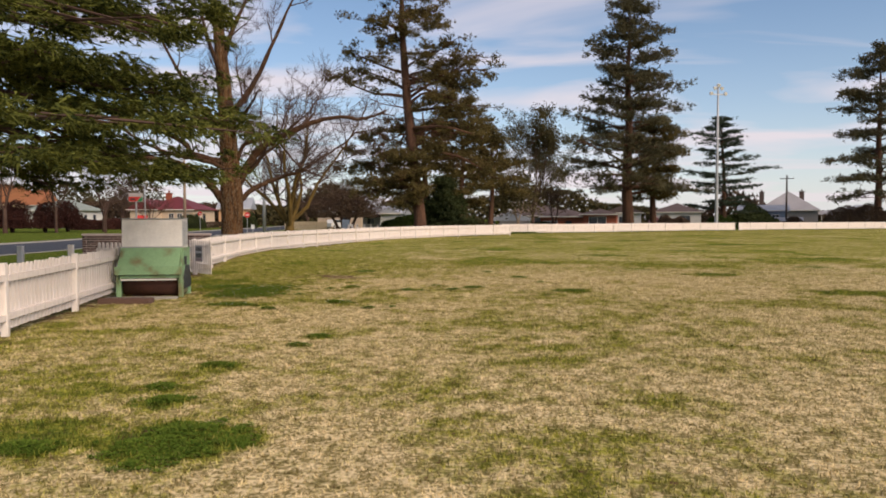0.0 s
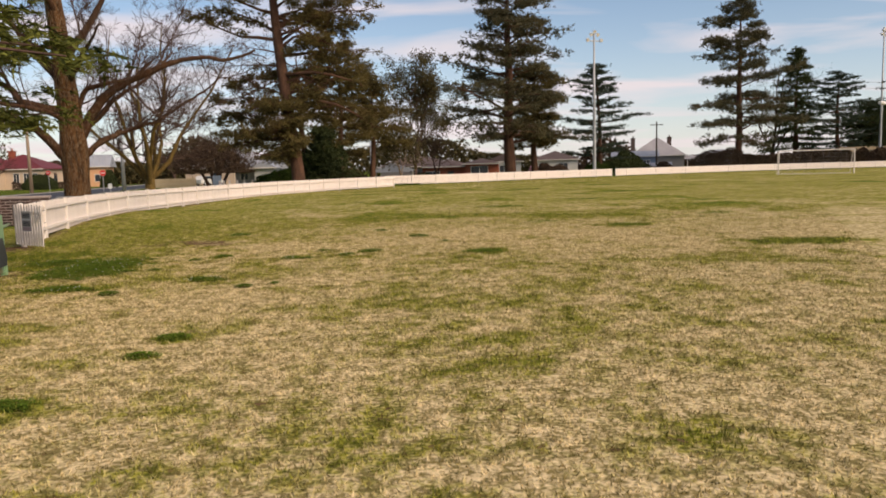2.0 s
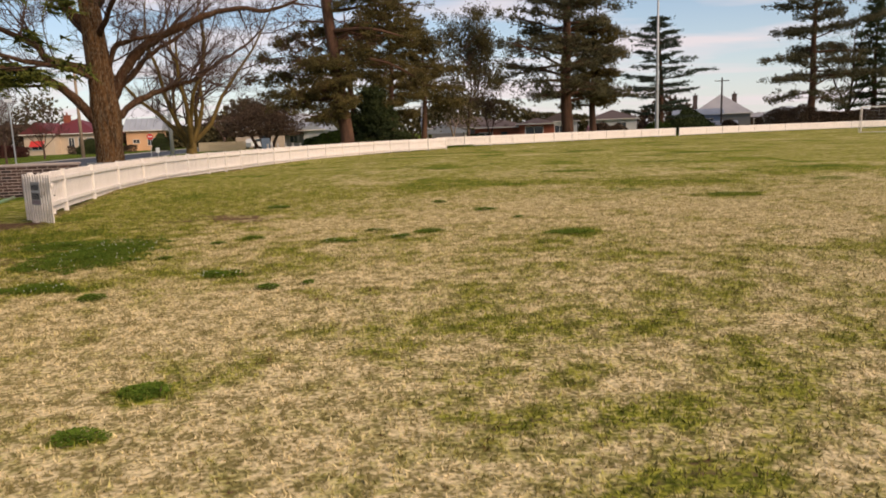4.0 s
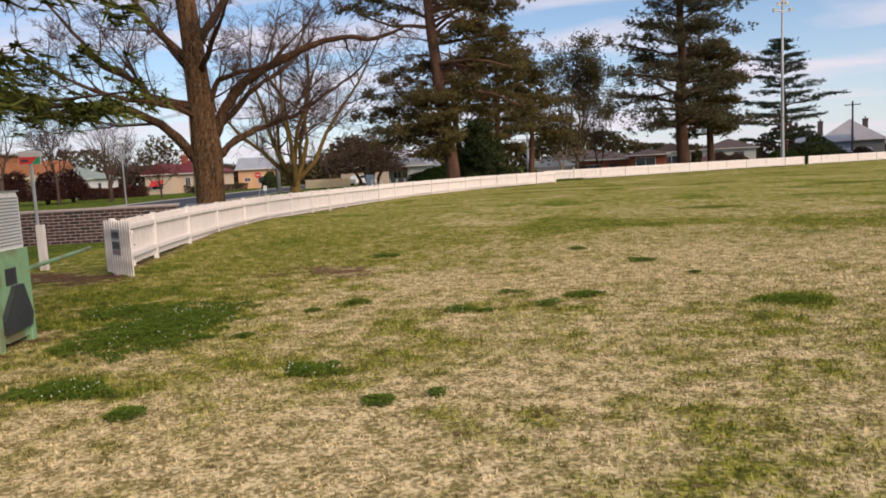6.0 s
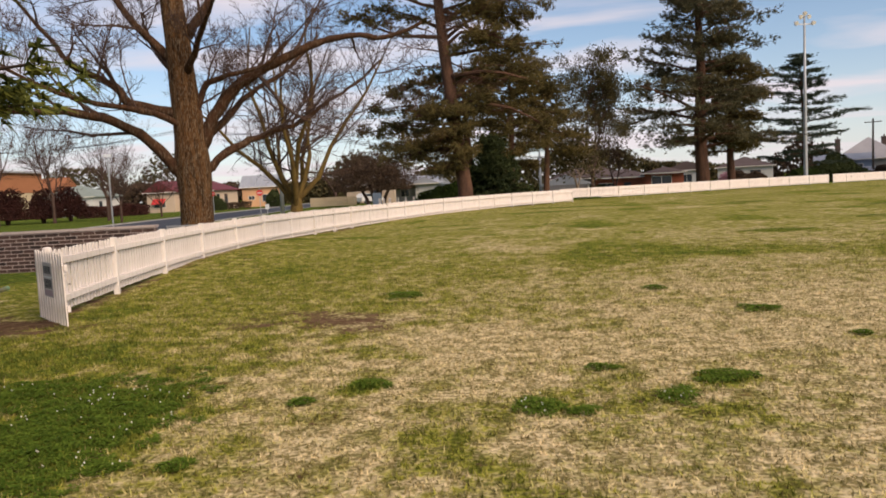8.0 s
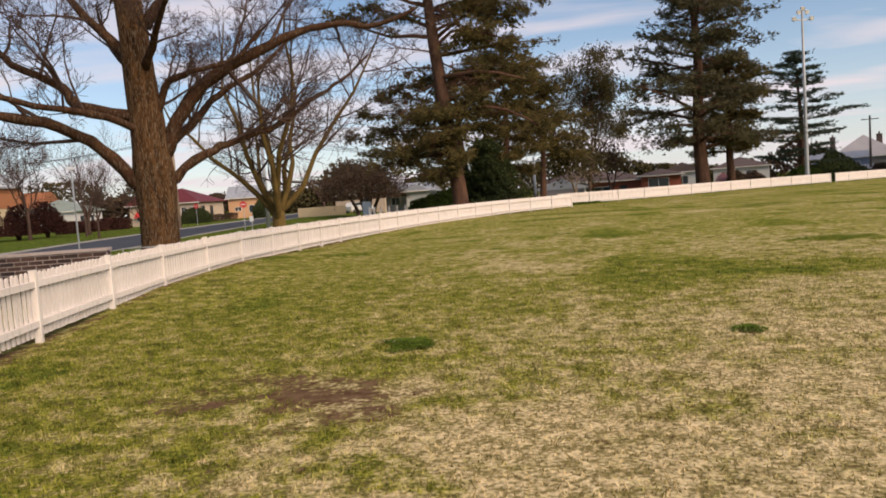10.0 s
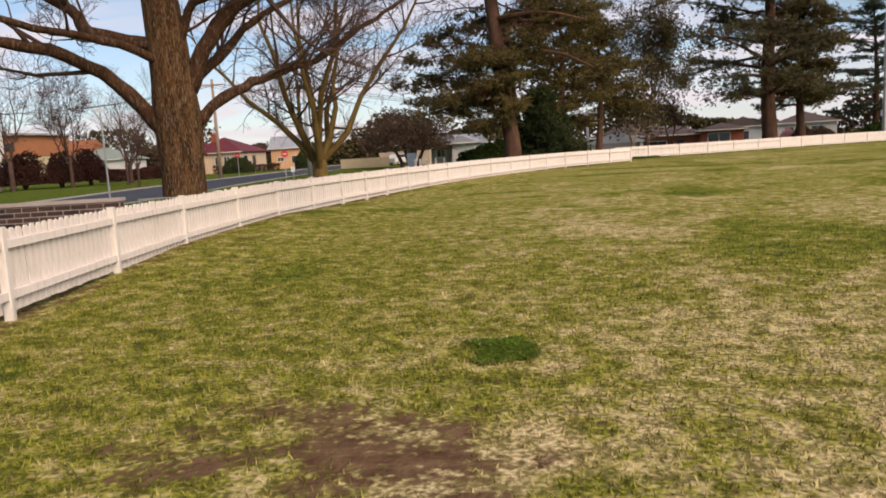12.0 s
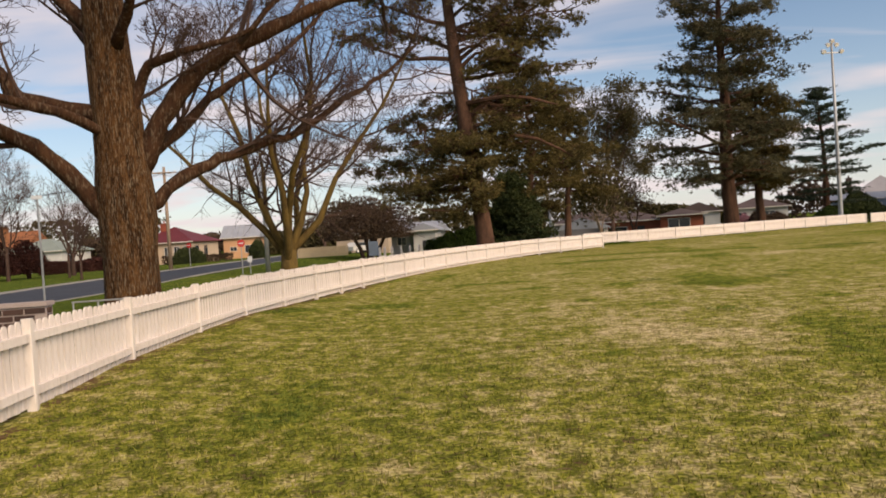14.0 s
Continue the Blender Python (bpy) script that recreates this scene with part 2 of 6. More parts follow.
M_INK = Mat("dark_ink", (0.04, 0.04, 0.045), (0.03, 0.03, 0.034), 4.0, 30.0, rough=0.6, bump=0)
M_GLASS = Mat("window_glass", (0.045, 0.055, 0.065), (0.03, 0.036, 0.045), 2.0, 10.0, rough=0.08, bump=0, spec=0.6)


def wall_mat(name, c, d=0.8):
    return Mat(name, c, tuple(v * d for v in c), 0.6, 8.0, rough=0.85, bump=0.15)


def roof_mat(name, c, rough=0.6, d=0.75):
    return Mat(name, c, tuple(v * d for v in c), 0.5, 6.0, rough=rough, bump=0.15)


W_CREAM, W_PEACH, W_WHITE = wall_mat("cream_render", (0.55, 0.43, 0.32)), wall_mat("peach_render", (0.62, 0.36, 0.20)), wall_mat("white_weatherboard", (0.62, 0.61, 0.58))
W_GREY, W_REDBRICK, W_BLUE = wall_mat("grey_weatherboard", (0.40, 0.40, 0.42)), wall_mat("red_brick_wall", (0.33, 0.10, 0.055), 0.7), wall_mat("blue_weatherboard", (0.20, 0.25, 0.32))
W_ORANGE, W_YELLOW, W_STONE = wall_mat("orange_cladding", (0.36, 0.15, 0.07)), wall_mat("pale_yellow_wall", (0.52, 0.42, 0.27)), wall_mat("stone_grey_wall", (0.27, 0.25, 0.24))
R_RED, R_GREY, R_PALE = roof_mat("red_iron_roof", (0.145, 0.028, 0.032)), roof_mat("grey_iron_roof", (0.34, 0.36, 0.40)), roof_mat("pale_iron_roof", (0.38, 0.365, 0.375))
R_GREEN, R_TILE = roof_mat("grey_green_roof", (0.26, 0.30, 0.26)), roof_mat("brown_tile_roof", (0.115, 0.085, 0.080), 0.9)
M_TRIM = wall_mat("cream_trim", (0.70, 0.66, 0.60))
M_CHIM = wall_mat("dark_brick_chimney", (0.12, 0.085, 0.075), 0.6)
M_REDCHIM = wall_mat("red_brick_chimney", (0.33, 0.09, 0.05), 0.6)

# ---- mesh helpers ----


class Geo:
    """Collects faces for one mesh."""

    def __init__(self):
        self.v, self.f = [], []

    def add(self, vs, fs):
        o = len(self.v)
        self.v.extend(tuple(p) for p in vs)
        self.f.extend(tuple(i + o for i in q) for q in fs)
        return self

    def box(self, x0, y0, z0, x1, y1, z1, m=None, bev=0.0):
        if bev:
            b = bev
            prof = [(x0 + b, y0), (x1 - b, y0), (x1, y0 + b), (x1, y1 - b), (x1 - b, y1), (x0 + b, y1), (x0, y1 - b), (x0, y0 + b)]
            return self.prism(prof, z0, z1, m)
        vs = [Vector(p) for p in ((x0, y0, z0), (x1, y0, z0), (x1, y1, z0), (x0, y1, z0), (x0, y0, z1), (x1, y0, z1), (x1, y1, z1), (x0, y1, z1))]
        if m is not None:
            vs = [m @ p for p in vs]
        return self.add(vs, [(3, 2, 1, 0), (4, 5, 6, 7), (0, 1, 5, 4), (1, 2, 6, 5), (2, 3, 7, 6), (3, 0, 4, 7)])

    def prism(self, prof, z0, z1, m=None):
        """A profile in x, y (counter-clockwise) drawn out along z."""
        n = len(prof)
        vs = [Vector((x, y, z0)) for x, y in prof] + [Vector((x, y, z1)) for x, y in prof]
        if m is not None:
            vs = [m @ p for p in vs]
        fs = [tuple(range(n - 1, -1, -1)), tuple(range(n, 2 * n))] + [(i, (i + 1) % n, n + (i + 1) % n, n + i) for i in range(n)]
        return self.add(vs, fs)

    def tube(self, pts, radii, n=8, cap=True):
        pts = [Vector(p) for p in pts]
        side = None
        o = len(self.v)
        for i, p in enumerate(pts):
            d = (pts[min(i + 1, len(pts) - 1)] - pts[max(i - 1, 0)])
            d = d.normalized() if d.length else Vector((0, 0, 1))
            if side is None:
                side = d.cross(Vector((0.31, 0.95, 0.1) if abs(d.y) < 0.9 else (1, 0, 0))).normalized()
            side = (side - d * side.dot(d)).normalized()
            oth = d.cross(side)
            for k in range(n):
                a = 2 * math.pi * k / n
                q = p + (side * math.cos(a) + oth * math.sin(a)) * radii[i]
                self.v.append((q.x, q.y, q.z))
        for i in range(len(pts) - 1):
            for k in range(n):
                a, b = o + i * n + k, o + i * n + (k + 1) % n
                self.f.append((a, b, b + n, a + n))
        if cap:
            e = o + (len(pts) - 1) * n
            self.f.append(tuple(range(e, e + n)))
            self.f.append(tuple(range(o + n - 1, o - 1, -1)))
        return self

    def mesh(self, name, mat, smooth=False):
        me = bpy.data.meshes.new(name)
        me.from_pydata(self.v, [], self.f)
        me.materials.append(mat.m)
        if smooth:
            me.polygons.foreach_set("use_smooth", [True] * len(me.polygons))
        me.update()
        return me


def tri_mesh(name, tris, mat):
    """A mesh of loose triangles from an array n x 3 x 3."""
    n = len(tris)
    me = bpy.data.meshes.new(name)
    me.vertices.add(n * 3)
    me.vertices.foreach_set("co", np.ascontiguousarray(tris, dtype=np.float32).ravel())
    me.loops.add(n * 3)
    me.loops.foreach_set("vertex_index", np.arange(n * 3, dtype=np.int32))
    me.polygons.add(n)
    me.polygons.foreach_set("loop_start", np.arange(0, n * 3, 3, dtype=np.int32))
    me.materials.append(mat.m)
    me.update(calc_edges=True)
    return me


def thing(name, label, category, x=0, y=0, z=0, rz=0, group=""):
    ob = new(name)
    ob.empty_display_size = 0.2
    ob.matrix_basis = pose(x, y, z, 0, 0, rz)
    return tagged(ob, label, category, group)


def part(name, geo, mat, parent, label="", smooth=False):
    me = geo if isinstance(geo, bpy.types.Mesh) else geo.mesh(name, mat, smooth)
    ob = new(name, me)
    ob.parent = parent
    if label:
        tagged(ob, label)
    return ob


def structure(name, geo, mat, label="", smooth=False):
    me = geo if isinstance(geo, bpy.types.Mesh) else geo.mesh(name, mat, smooth)
    return tagged(new(name, me), label, "", "", "structure")


def hashed(ix, iy, seed):
    h = (ix.astype(np.int64) * 374761393 + iy.astype(np.int64) * 668265263 + seed * 1274126177) & 0xFFFFFFFF
    h = ((h ^ (h >> 13)) * 1274126177) & 0xFFFFFFFF
    return ((h ^ (h >> 16)) & 0xFFFF) / 65535.0


def vnoise(x, y, seed):
    ix, iy = np.floor(x), np.floor(y)
    fx, fy = x - ix, y - iy
    fx, fy = fx * fx * (3 - 2 * fx), fy * fy * (3 - 2 * fy)
    a, b = hashed(ix, iy, seed), hashed(ix + 1, iy, seed)
    c, d = hashed(ix, iy + 1, seed), hashed(ix + 1, iy + 1, seed)
    return (a * (1 - fx) + b * fx) * (1 - fy) + (c * (1 - fx) + d * fx) * fy


def sstep(v, a, b):
    t = np.clip((v - a) / (b - a), 0, 1)
    return t * t * (3 - 2 * t)

# ---- ground ----
FAR_X, FAR_Y = [-10, -5, 0, 12, 24.3, 35, 52, 72, 110], [50, 58, 72.0, 80.5, 90, 97, 105, 108.5, 108]


def ground_z(x, y):
    """The oval is level, with a low bank along the pickets; the house lots beyond its far fence lie lower."""
    x, y = np.asarray(x, float), np.asarray(y, float)
    low = -0.9 * sstep(y - np.interp(x, FAR_X, FAR_Y), 7, 18) * sstep(x, -30, -18)
    bank = np.interp(y, [21, 24.5, 31, 34.5, 37.5, 41, 47, 54, 60], [0, 0.125, 0.125, 0.045, 0.02, 0.085, 0.12, 0.09, 0])
    return low + bank * (1 - sstep(fence_gap(x, y), 0.3, 3.2))


def gz(x, y):
    return float(ground_z(x, y))


def catmull(pts, step):
    """Evenly spaced points along a smooth curve."""
    P = [np.array(p, float) for p in pts]
    P = [2 * P[0] - P[1]] + P + [2 * P[-1] - P[-2]]
    fine = []
    for i in range(1, len(P) - 2):
        for k in range(40):
            t = k / 40
            a, b, c, d = P[i - 1], P[i], P[i + 1], P[i + 2]
            fine.append(0.5 * (2 * b + (c - a) * t + (2 * a - 5 * b + 4 * c - d) * t * t + (3 * b - a - 3 * c + d) * t ** 3))
    fine.append(P[-2])
    fine = np.array(fine)
    s = np.concatenate([[0], np.cumsum(np.linalg.norm(np.diff(fine, axis=0), axis=1))])
    n = max(1, round(s[-1] / step))
    at = np.linspace(0, s[-1], n + 1)
    return [(float(np.interp(q, s, fine[:, 0])), float(np.interp(q, s, fine[:, 1]))) for q in at]


FENCE_MAIN = [(-7.90, 17.2), (-8.65, 19.76), (-9.29, 22.42), (-9.81, 25.05), (-10.21, 27.84), (-10.49, 30.47), (-10.45, 32.71), (-10.31, 34.78), (-10.14, 36.65), (-9.95, 38.47), (-9.70, 40.61), (-9.38, 42.73), (-8.96, 44.72), (-8.41, 47.14)] + catmull([(-7.78, 49.75), (-6.3, 54.6), (-4.5, 59.5), (-0.3, 65.9)], 2.6)
FENCE_FAR = catmull([(-1.2, 72.0), (3.5, 74.4), (10.0, 79.2), (17.0, 85.2), (24.3, 90.2), (35, 97), (52, 105), (72, 108.5), (104, 108)], 2.9)
FENCE_LEFT = catmull([(-4.85, 4.0), (-5.51, 6.55), (-6.2, 9.07), (-6.95, 11.7), (-7.75, 14.3)], 2.62)
F_SEGS = [(a, b) for run in (FENCE_LEFT, FENCE_MAIN, FENCE_FAR) for a, b in zip(run, run[1:])]


def fence_gap(x, y):
    """Distance to the nearest fence."""
    d = np.full(np.shape(x), 1e9)
    for (ax, ay), (bx, by) in F_SEGS:
        ux, uy = bx - ax, by - ay
        t = np.clip(((x - ax) * ux + (y - ay) * uy) / (ux * ux + uy * uy), 0, 1)
        d = np.minimum(d, (x - ax - ux * t) ** 2 + (y - ay - uy * t) ** 2)
    return np.sqrt(d)


# centre x, y, half width, half depth of green growth in the lawn
LUSH = [(-4.4, 12.7, 0.85, 1.5), (-5.3, 13.7, 1.0, 0.6), (-2.1, 10.9, 0.32, 0.3), (-1.05, 2.45, 0.7, 0.7), (-2.0, 2.4, 0.6, 0.5), (-1.7, 3.55, 0.4, 0.3), (-6.2, 14.9, 1.4, 1.0), (-6.0, 13.0, 0.9, 0.7), (-3.9, 10.4, 0.6, 0.4), (-1.3, 6.95, 0.24, 0.18), (-1.38, 6.31, 0.22, 0.18), (-1.92, 4.02, 0.22, 0.18), (2.3, 13.45, 0.5, 0.5), (8.3, 13.6, 1.6, 0.7), (6.45, 18.4, 0.9, 0.5), (-1.86, 5.03, 0.35, 0.3), (4.7, 28.6, 1.2, 0.8), (0.2, 14.0, 0.35, 0.3), (-2.6, 13.8, 0.3, 0.3), (-7.4, 17.6, 0.8, 0.8)]
SOIL = [(-3.9, 16.85, 1.0, 0.75, 1.12), (-3.45, 16.25, 0.6, 0.45, 1.0), (-4.35, 17.2, 0.6, 0.5, 0.85), (-4.7, 16.65, 0.7, 0.45, 0.85), (-8.6, 16.9, 1.3, 0.75, 1.5), (-7.8, 16.35, 0.75, 0.45, 1.4), (-9.6, 17.3, 1.2, 0.6, 1.4), (-6.3, 11.0, 0.9, 0.5, 1.0), (-6.2, 11.9, 1.0, 0.8, 1.0)]


# centre x, y, half width, half depth and strength of drier (+) and greener (-) ground
DRY = [(-2.2, 9.8, 1.7, 1.3, 0.26), (2.0, 11.6, 1.6, 1.3, -0.20), (2.4, 3.7, 0.7, 0.6, -0.30), (1.0, 6.6, 0.45, 0.35, -0.25), (2.2, 6.2, 1.2, 0.9, -0.14), (0.7, 3.3, 0.6, 0.5, -0.2)]


def lawn(x, y):
    """How green and how bare the lawn is."""
    f = 0.27 * vnoise(x / 1.9, y / 2.2, 1) + 0.38 * vnoise(x / 0.62, y / 0.7, 2) + 0.35 * vnoise(x / 0.26, y / 0.26, 3)
    big = vnoise(x / 7.0, y / 9.0, 5)
    g = 0.27 + (f - 0.5) * (1.55 - 0.6 * sstep(y, 15, 21)) + (big - 0.5) * 0.15 + 0.55 * sstep(vnoise(x / 0.9 + 9, y / 0.55, 14), 0.68, 0.95)
    g = g + 0.30 * sstep(vnoise(x / 0.33, y / 0.24 + 5, 15), 0.76, 0.97) - 0.24 * sstep(vnoise(x / 1.4 + 3, y / 1.7, 17), 0.6, 0.9)
    fd = fence_gap(x, y)
    g = g + (0.34 + 0.16 * sstep(y, 16, 20)) * (1 - sstep(fd, 0.8, 6.0)) * sstep(y, 8, 16) + (0.42 - 0.14 * sstep(x, -3, 2) * (1 - sstep(y, 20, 28))) * sstep(y, 12.5, 20) + 0.10 * sstep(y, 22, 45)
    g = np.minimum(g, 0.74 + 0.30 * (f - 0.5))
    # older, darker growth and drier swathes further out
    away = sstep(y, 17, 26)
    g = g + away * (0.50 * sstep(vnoise(x / 2.6 + 4, y / 2.0, 21), 0.66, 0.92) + 0.55 * sstep(vnoise(x / 1.1, y / 1.3 + 2, 22), 0.78, 0.95) - 0.13 * sstep(fd, 3, 7) * sstep(vnoise(x / 5.0, y / 4.2 + 8, 23), 0.52, 0.85))
    g = g + 0.42 * sstep(-x, 0.8, 3.0) * (1 - sstep(y, 4, 8.5))
    g = g - 0.10 * sstep(x, -2.5, 2.0) * (1 - sstep(y, 20, 28)) - 0.24 * sstep(x, -3.6, -1.4) * sstep(y, 13, 15) * (1 - sstep(y, 18, 21)) + 0.10 * sstep(-x, 2.0, 6.0) * (1 - sstep(y, 28, 40))
    for cx, cy, a, b, k in DRY:
        e = np.sqrt(((x - cx) / a) ** 2 + ((y - cy) / b) ** 2) + (vnoise(x / 0.4, y / 0.35, 8) - 0.5) * 0.7
        g = g - k * (1 - sstep(e, 0.35, 1.2))
    out = np.maximum(sstep(-x + 1.6 * (vnoise(x / 0.8, y / 0.9, 31) - 0.5), 10.7, 13.2), y > np.interp(x, FAR_X, FAR_Y) + 1)
    g = g + (1.55 + (f - 0.5) * 0.9 - g) * out
    for cx, cy, a, b in LUSH:
        e = np.sqrt(((x - cx) / a) ** 2 + ((y - cy) / b) ** 2) + (vnoise(x / 0.3, y / 0.3, 7) - 0.5) * 0.9
        g = np.maximum(g, 1.15 * (1 - sstep(e, 0.6, 1.15)))
    s = np.zeros(np.shape(x))
    for cx, cy, a, b, k in SOIL:
        e = np.sqrt(((x - cx) / a) ** 2 + ((y - cy) / b) ** 2) + (vnoise(x / 0.35, y / 0.22, 9) - 0.5) * 1.1
        s = np.maximum(s, k * (1 - sstep(e, 0.25, 1.35)))
    # worn edge under the pickets
    s = np.maximum(s, (1 - sstep(fd, 0.08, 0.42)) * (0.55 + 0.5 * vnoise(x / 0.5, y / 0.5, 12)) * (y < 62))
    return g, s


def spaced(lo, a, b, hi, step):
    inner = np.arange(a, b, step)
    up, v, d = [], b, step
    while v < hi:
        up.append(v)
        d = min(d * 1.05, 0.5) if v < b + 45 else d * 1.16
        v += d
    dn, v, d = [], a, step
    while v > lo:
        d *= 1.16
        v -= d
        dn.append(v)
    return np.concatenate([dn[::-1], inner, up])


gx, gy = spaced(-2500, -11, 9, 2500, 0.17), spaced(-2500, 0, 38, 2500, 0.19)
GX, GY = np.meshgrid(gx, gy)
gv = np.stack([GX.ravel(), GY.ravel(), ground_z(GX.ravel(), GY.ravel())], 1)
nx, ny = len(gx), len(gy)
ii, jj = np.meshgrid(np.arange(nx - 1), np.arange(ny - 1))
q0 = (jj * nx + ii).ravel()
quads = np.stack([q0, q0 + 1, q0 + 1 + nx, q0 + nx], 1)
gm = bpy.data.meshes.new("ground")
gm.vertices.add(len(gv))
gm.vertices.foreach_set("co", gv.astype(np.float32).ravel())
gm.loops.add(quads.size)
gm.loops.foreach_set("vertex_index", quads.astype(np.int32).ravel())
gm.polygons.add(len(quads))
gm.polygons.foreach_set("loop_start", np.arange(0, quads.size, 4, dtype=np.int32))
gm.materials.append(M_GROUND.m)
gm.update(calc_edges=True)
g_, s_ = lawn(gv[:, 0], gv[:, 1])
for key, val in (("green", g_), ("soil", s_)):
    gm.attributes.new(key, "FLOAT", "POINT").data.foreach_set("value", np.asarray(val, np.float32))
structure("ground", gm, M_GROUND, "patchy dry straw and green mown oval turf")

# short blades of turf along the walk
rng = np.random.default_rng(4)
BN = 410000
by = 0.8 + 31.0 * rng.random(BN * 3) ** 1.1
bx = rng.uniform(-10.5, 22.0, BN * 3)
keep = (bx < 2.8 + 0.5 * by) & (rng.random(BN * 3) < (1 - 0.97 * sstep(by, 12, 31)) * (1 - 0.98 * sstep(bx, 4, 21)))
left_x = np.interp(by, [4, 9, 14.3, 17.2, 22.5, 27.7], [-4.9, -6.2, -7.7, -7.9, -9.3, -10.1])
keep &= bx > left_x + 0.06
bx, by = bx[keep][:BN], by[keep][:BN]
bg_, bs_ = lawn(bx, by)
ok = rng.random(len(bx)) > bs_ * 0.95
bx, by, bg_, bs_ = bx[ok], by[ok], bg_[ok], bs_[ok]
n = len(bx)
ang, lean = rng.uniform(0, 6.283, n), rng.uniform(0, 6.283, n)
hgt = rng.uniform(0.012, 0.038, n) * (0.8 + 0.7 * np.clip(bg_, 0, 1.2))
wid = rng.uniform(0.0035, 0.008, n)
ln = rng.uniform(0.004, 0.032, n)
c = np.stack([bx, by, ground_z(bx, by)], 1)
w = np.stack([np.cos(ang) * wid, np.sin(ang) * wid, np.zeros(n)], 1)
tip = c + np.stack([np.cos(lean) * ln, np.sin(lean) * ln, hgt], 1)
bt = np.stack([c - w, c + w, tip], 1)
bm_ = tri_mesh("turf_blades", bt, M_BLADE)
for key, val in (("green", bg_), ("soil", bs_ * 0)):
    bm_.attributes.new(key, "FLOAT", "POINT").data.foreach_set("value", np.repeat(val, 3).astype(np.float32))
tagged(new("turf_blades", bm_), "short dry and green blades of mown turf", "grass", "", "stuff")


def clover_patch(x, y, a, b, seed, flowers=0, dens=1.0):
    """A low mat of clover: leaflets on a slightly domed cushion."""
    r = np.random.default_rng(seed)
    n = int(5200 * a * b * dens * math.pi) + 120
    rr, th = np.sqrt(r.random(n)), r.uniform(0, 6.283, n)
    px, py = rr * np.cos(th) * a * 1.25, rr * np.sin(th) * b * 1.25
    e = np.sqrt((px / a) ** 2 + (py / b) ** 2) + (vnoise((px + x) / 0.13, (py + y) / 0.13, seed) - 0.5) * 0.85
    k = (e < 0.98) & (r.random(n) < 1.25 - 0.9 * np.clip(e, 0, 1) ** 3)
    px, py, e = px[k], py[k], e[k]
    n = len(px)
    z = 0.008 + 0.035 * np.clip(1 - e, 0, 1) * r.uniform(0.5, 1.0, n) + r.uniform(0, 0.012, n)
    tris = []
    base = r.uniform(0, 6.283, n)
    for j in range(3):
        t = base + j * 2.094
        c = np.stack([px, py, z], 1)
        L = r.uniform(0.011, 0.022, n)
        d = np.stack([np.cos(t) * L, np.sin(t) * L, r.uniform(-0.004, 0.008, n)], 1)
        s = np.stack([-np.sin(t) * L * 0.6, np.cos(t) * L * 0.6, np.zeros(n)], 1)
        tris.append(np.stack([c, c + d + s, c + d - s], 1))
    ob = new("clover_patch", tri_mesh("clover_patch", np.concatenate(tris), M_CLOVER))
    ob.matrix_basis = pose(x, y, 0)
    tagged(ob, "dark green clover patch with white flowers in the lawn" if flowers else "dark green low clover patch growing in the lawn", "clover", "clover patches", "stuff")
    if flowers:
        g = Geo()
        for _ in range(flowers):
            t, q = r.uniform(0, 6.283), math.sqrt(r.random()) * 0.9
            fx, fy, fz = math.cos(t) * q * a, math.sin(t) * q * b, r.uniform(0.028, 0.045)
            g.tube([(fx, fy, fz - 0.007), (fx, fy, fz - 0.004), (fx, fy, fz), (fx, fy, fz + 0.006)], [0.002, 0.004, 0.006, 0.003], 6)
        fo = new("flowers", g.mesh("flowers", M_FLOWER))
        fo.parent = ob


PATCHES = [(-4.45, 12.7, 0.78, 1.45, 60), (-5.4, 13.6, 0.75, 0.45, 10), (-2.12, 10.88, 0.3, 0.24, 20), (-1.32, 10.07, 0.13, 0.11, 0), (-0.96, 10.28, 0.10, 0.1, 0), (-3.33, 18.66, 0.3, 0.36, 4), (-1.29, 7.0, 0.19, 0.13, 0), (-1.38, 6.31, 0.17, 0.13, 0), (-1.92, 4.02, 0.16, 0.13, 0), (2.31, 13.47, 0.35, 0.3, 0), (-1.2, 13.32, 0.2, 0.25, 8), (-0.24, 13.52, 0.18, 0.26, 6), (0.17, 14.02, 0.24, 0.17, 0), (-0.71, 14.33, 0.15, 0.12, 0), (-1.02, 2.43, 0.47, 0.5, 0), (-1.95, 2.2, 0.25, 0.22, 0), (-3.03, 9.8, 0.15, 0.13, 0), (1.17, 16.95, 0.22, 0.26, 0), (-1.68, 3.55, 0.24, 0.18, 0), (-3.96, 10.33, 0.42, 0.25, 16),
           (-3.24, 12.16, 0.15, 0.13, 0), (-3.68, 12.08, 0.14, 0.12, 4), (-2.55, 13.83, 0.16, 0.14, 0), (-2.95, 13.38, 0.11, 0.1, 0), (-0.89, 13.18, 0.1, 0.1, 0), (1.71, 15.56, 0.12, 0.12, 0), (0.21, 18.78, 0.16, 0.22, 0), (-1.86, 5.03, 0.22, 0.15, 0)]
for i, (px, py, a, b, fl) in enumerate(PATCHES):
    clover_patch(px, py, a, b, 20 + i, fl)
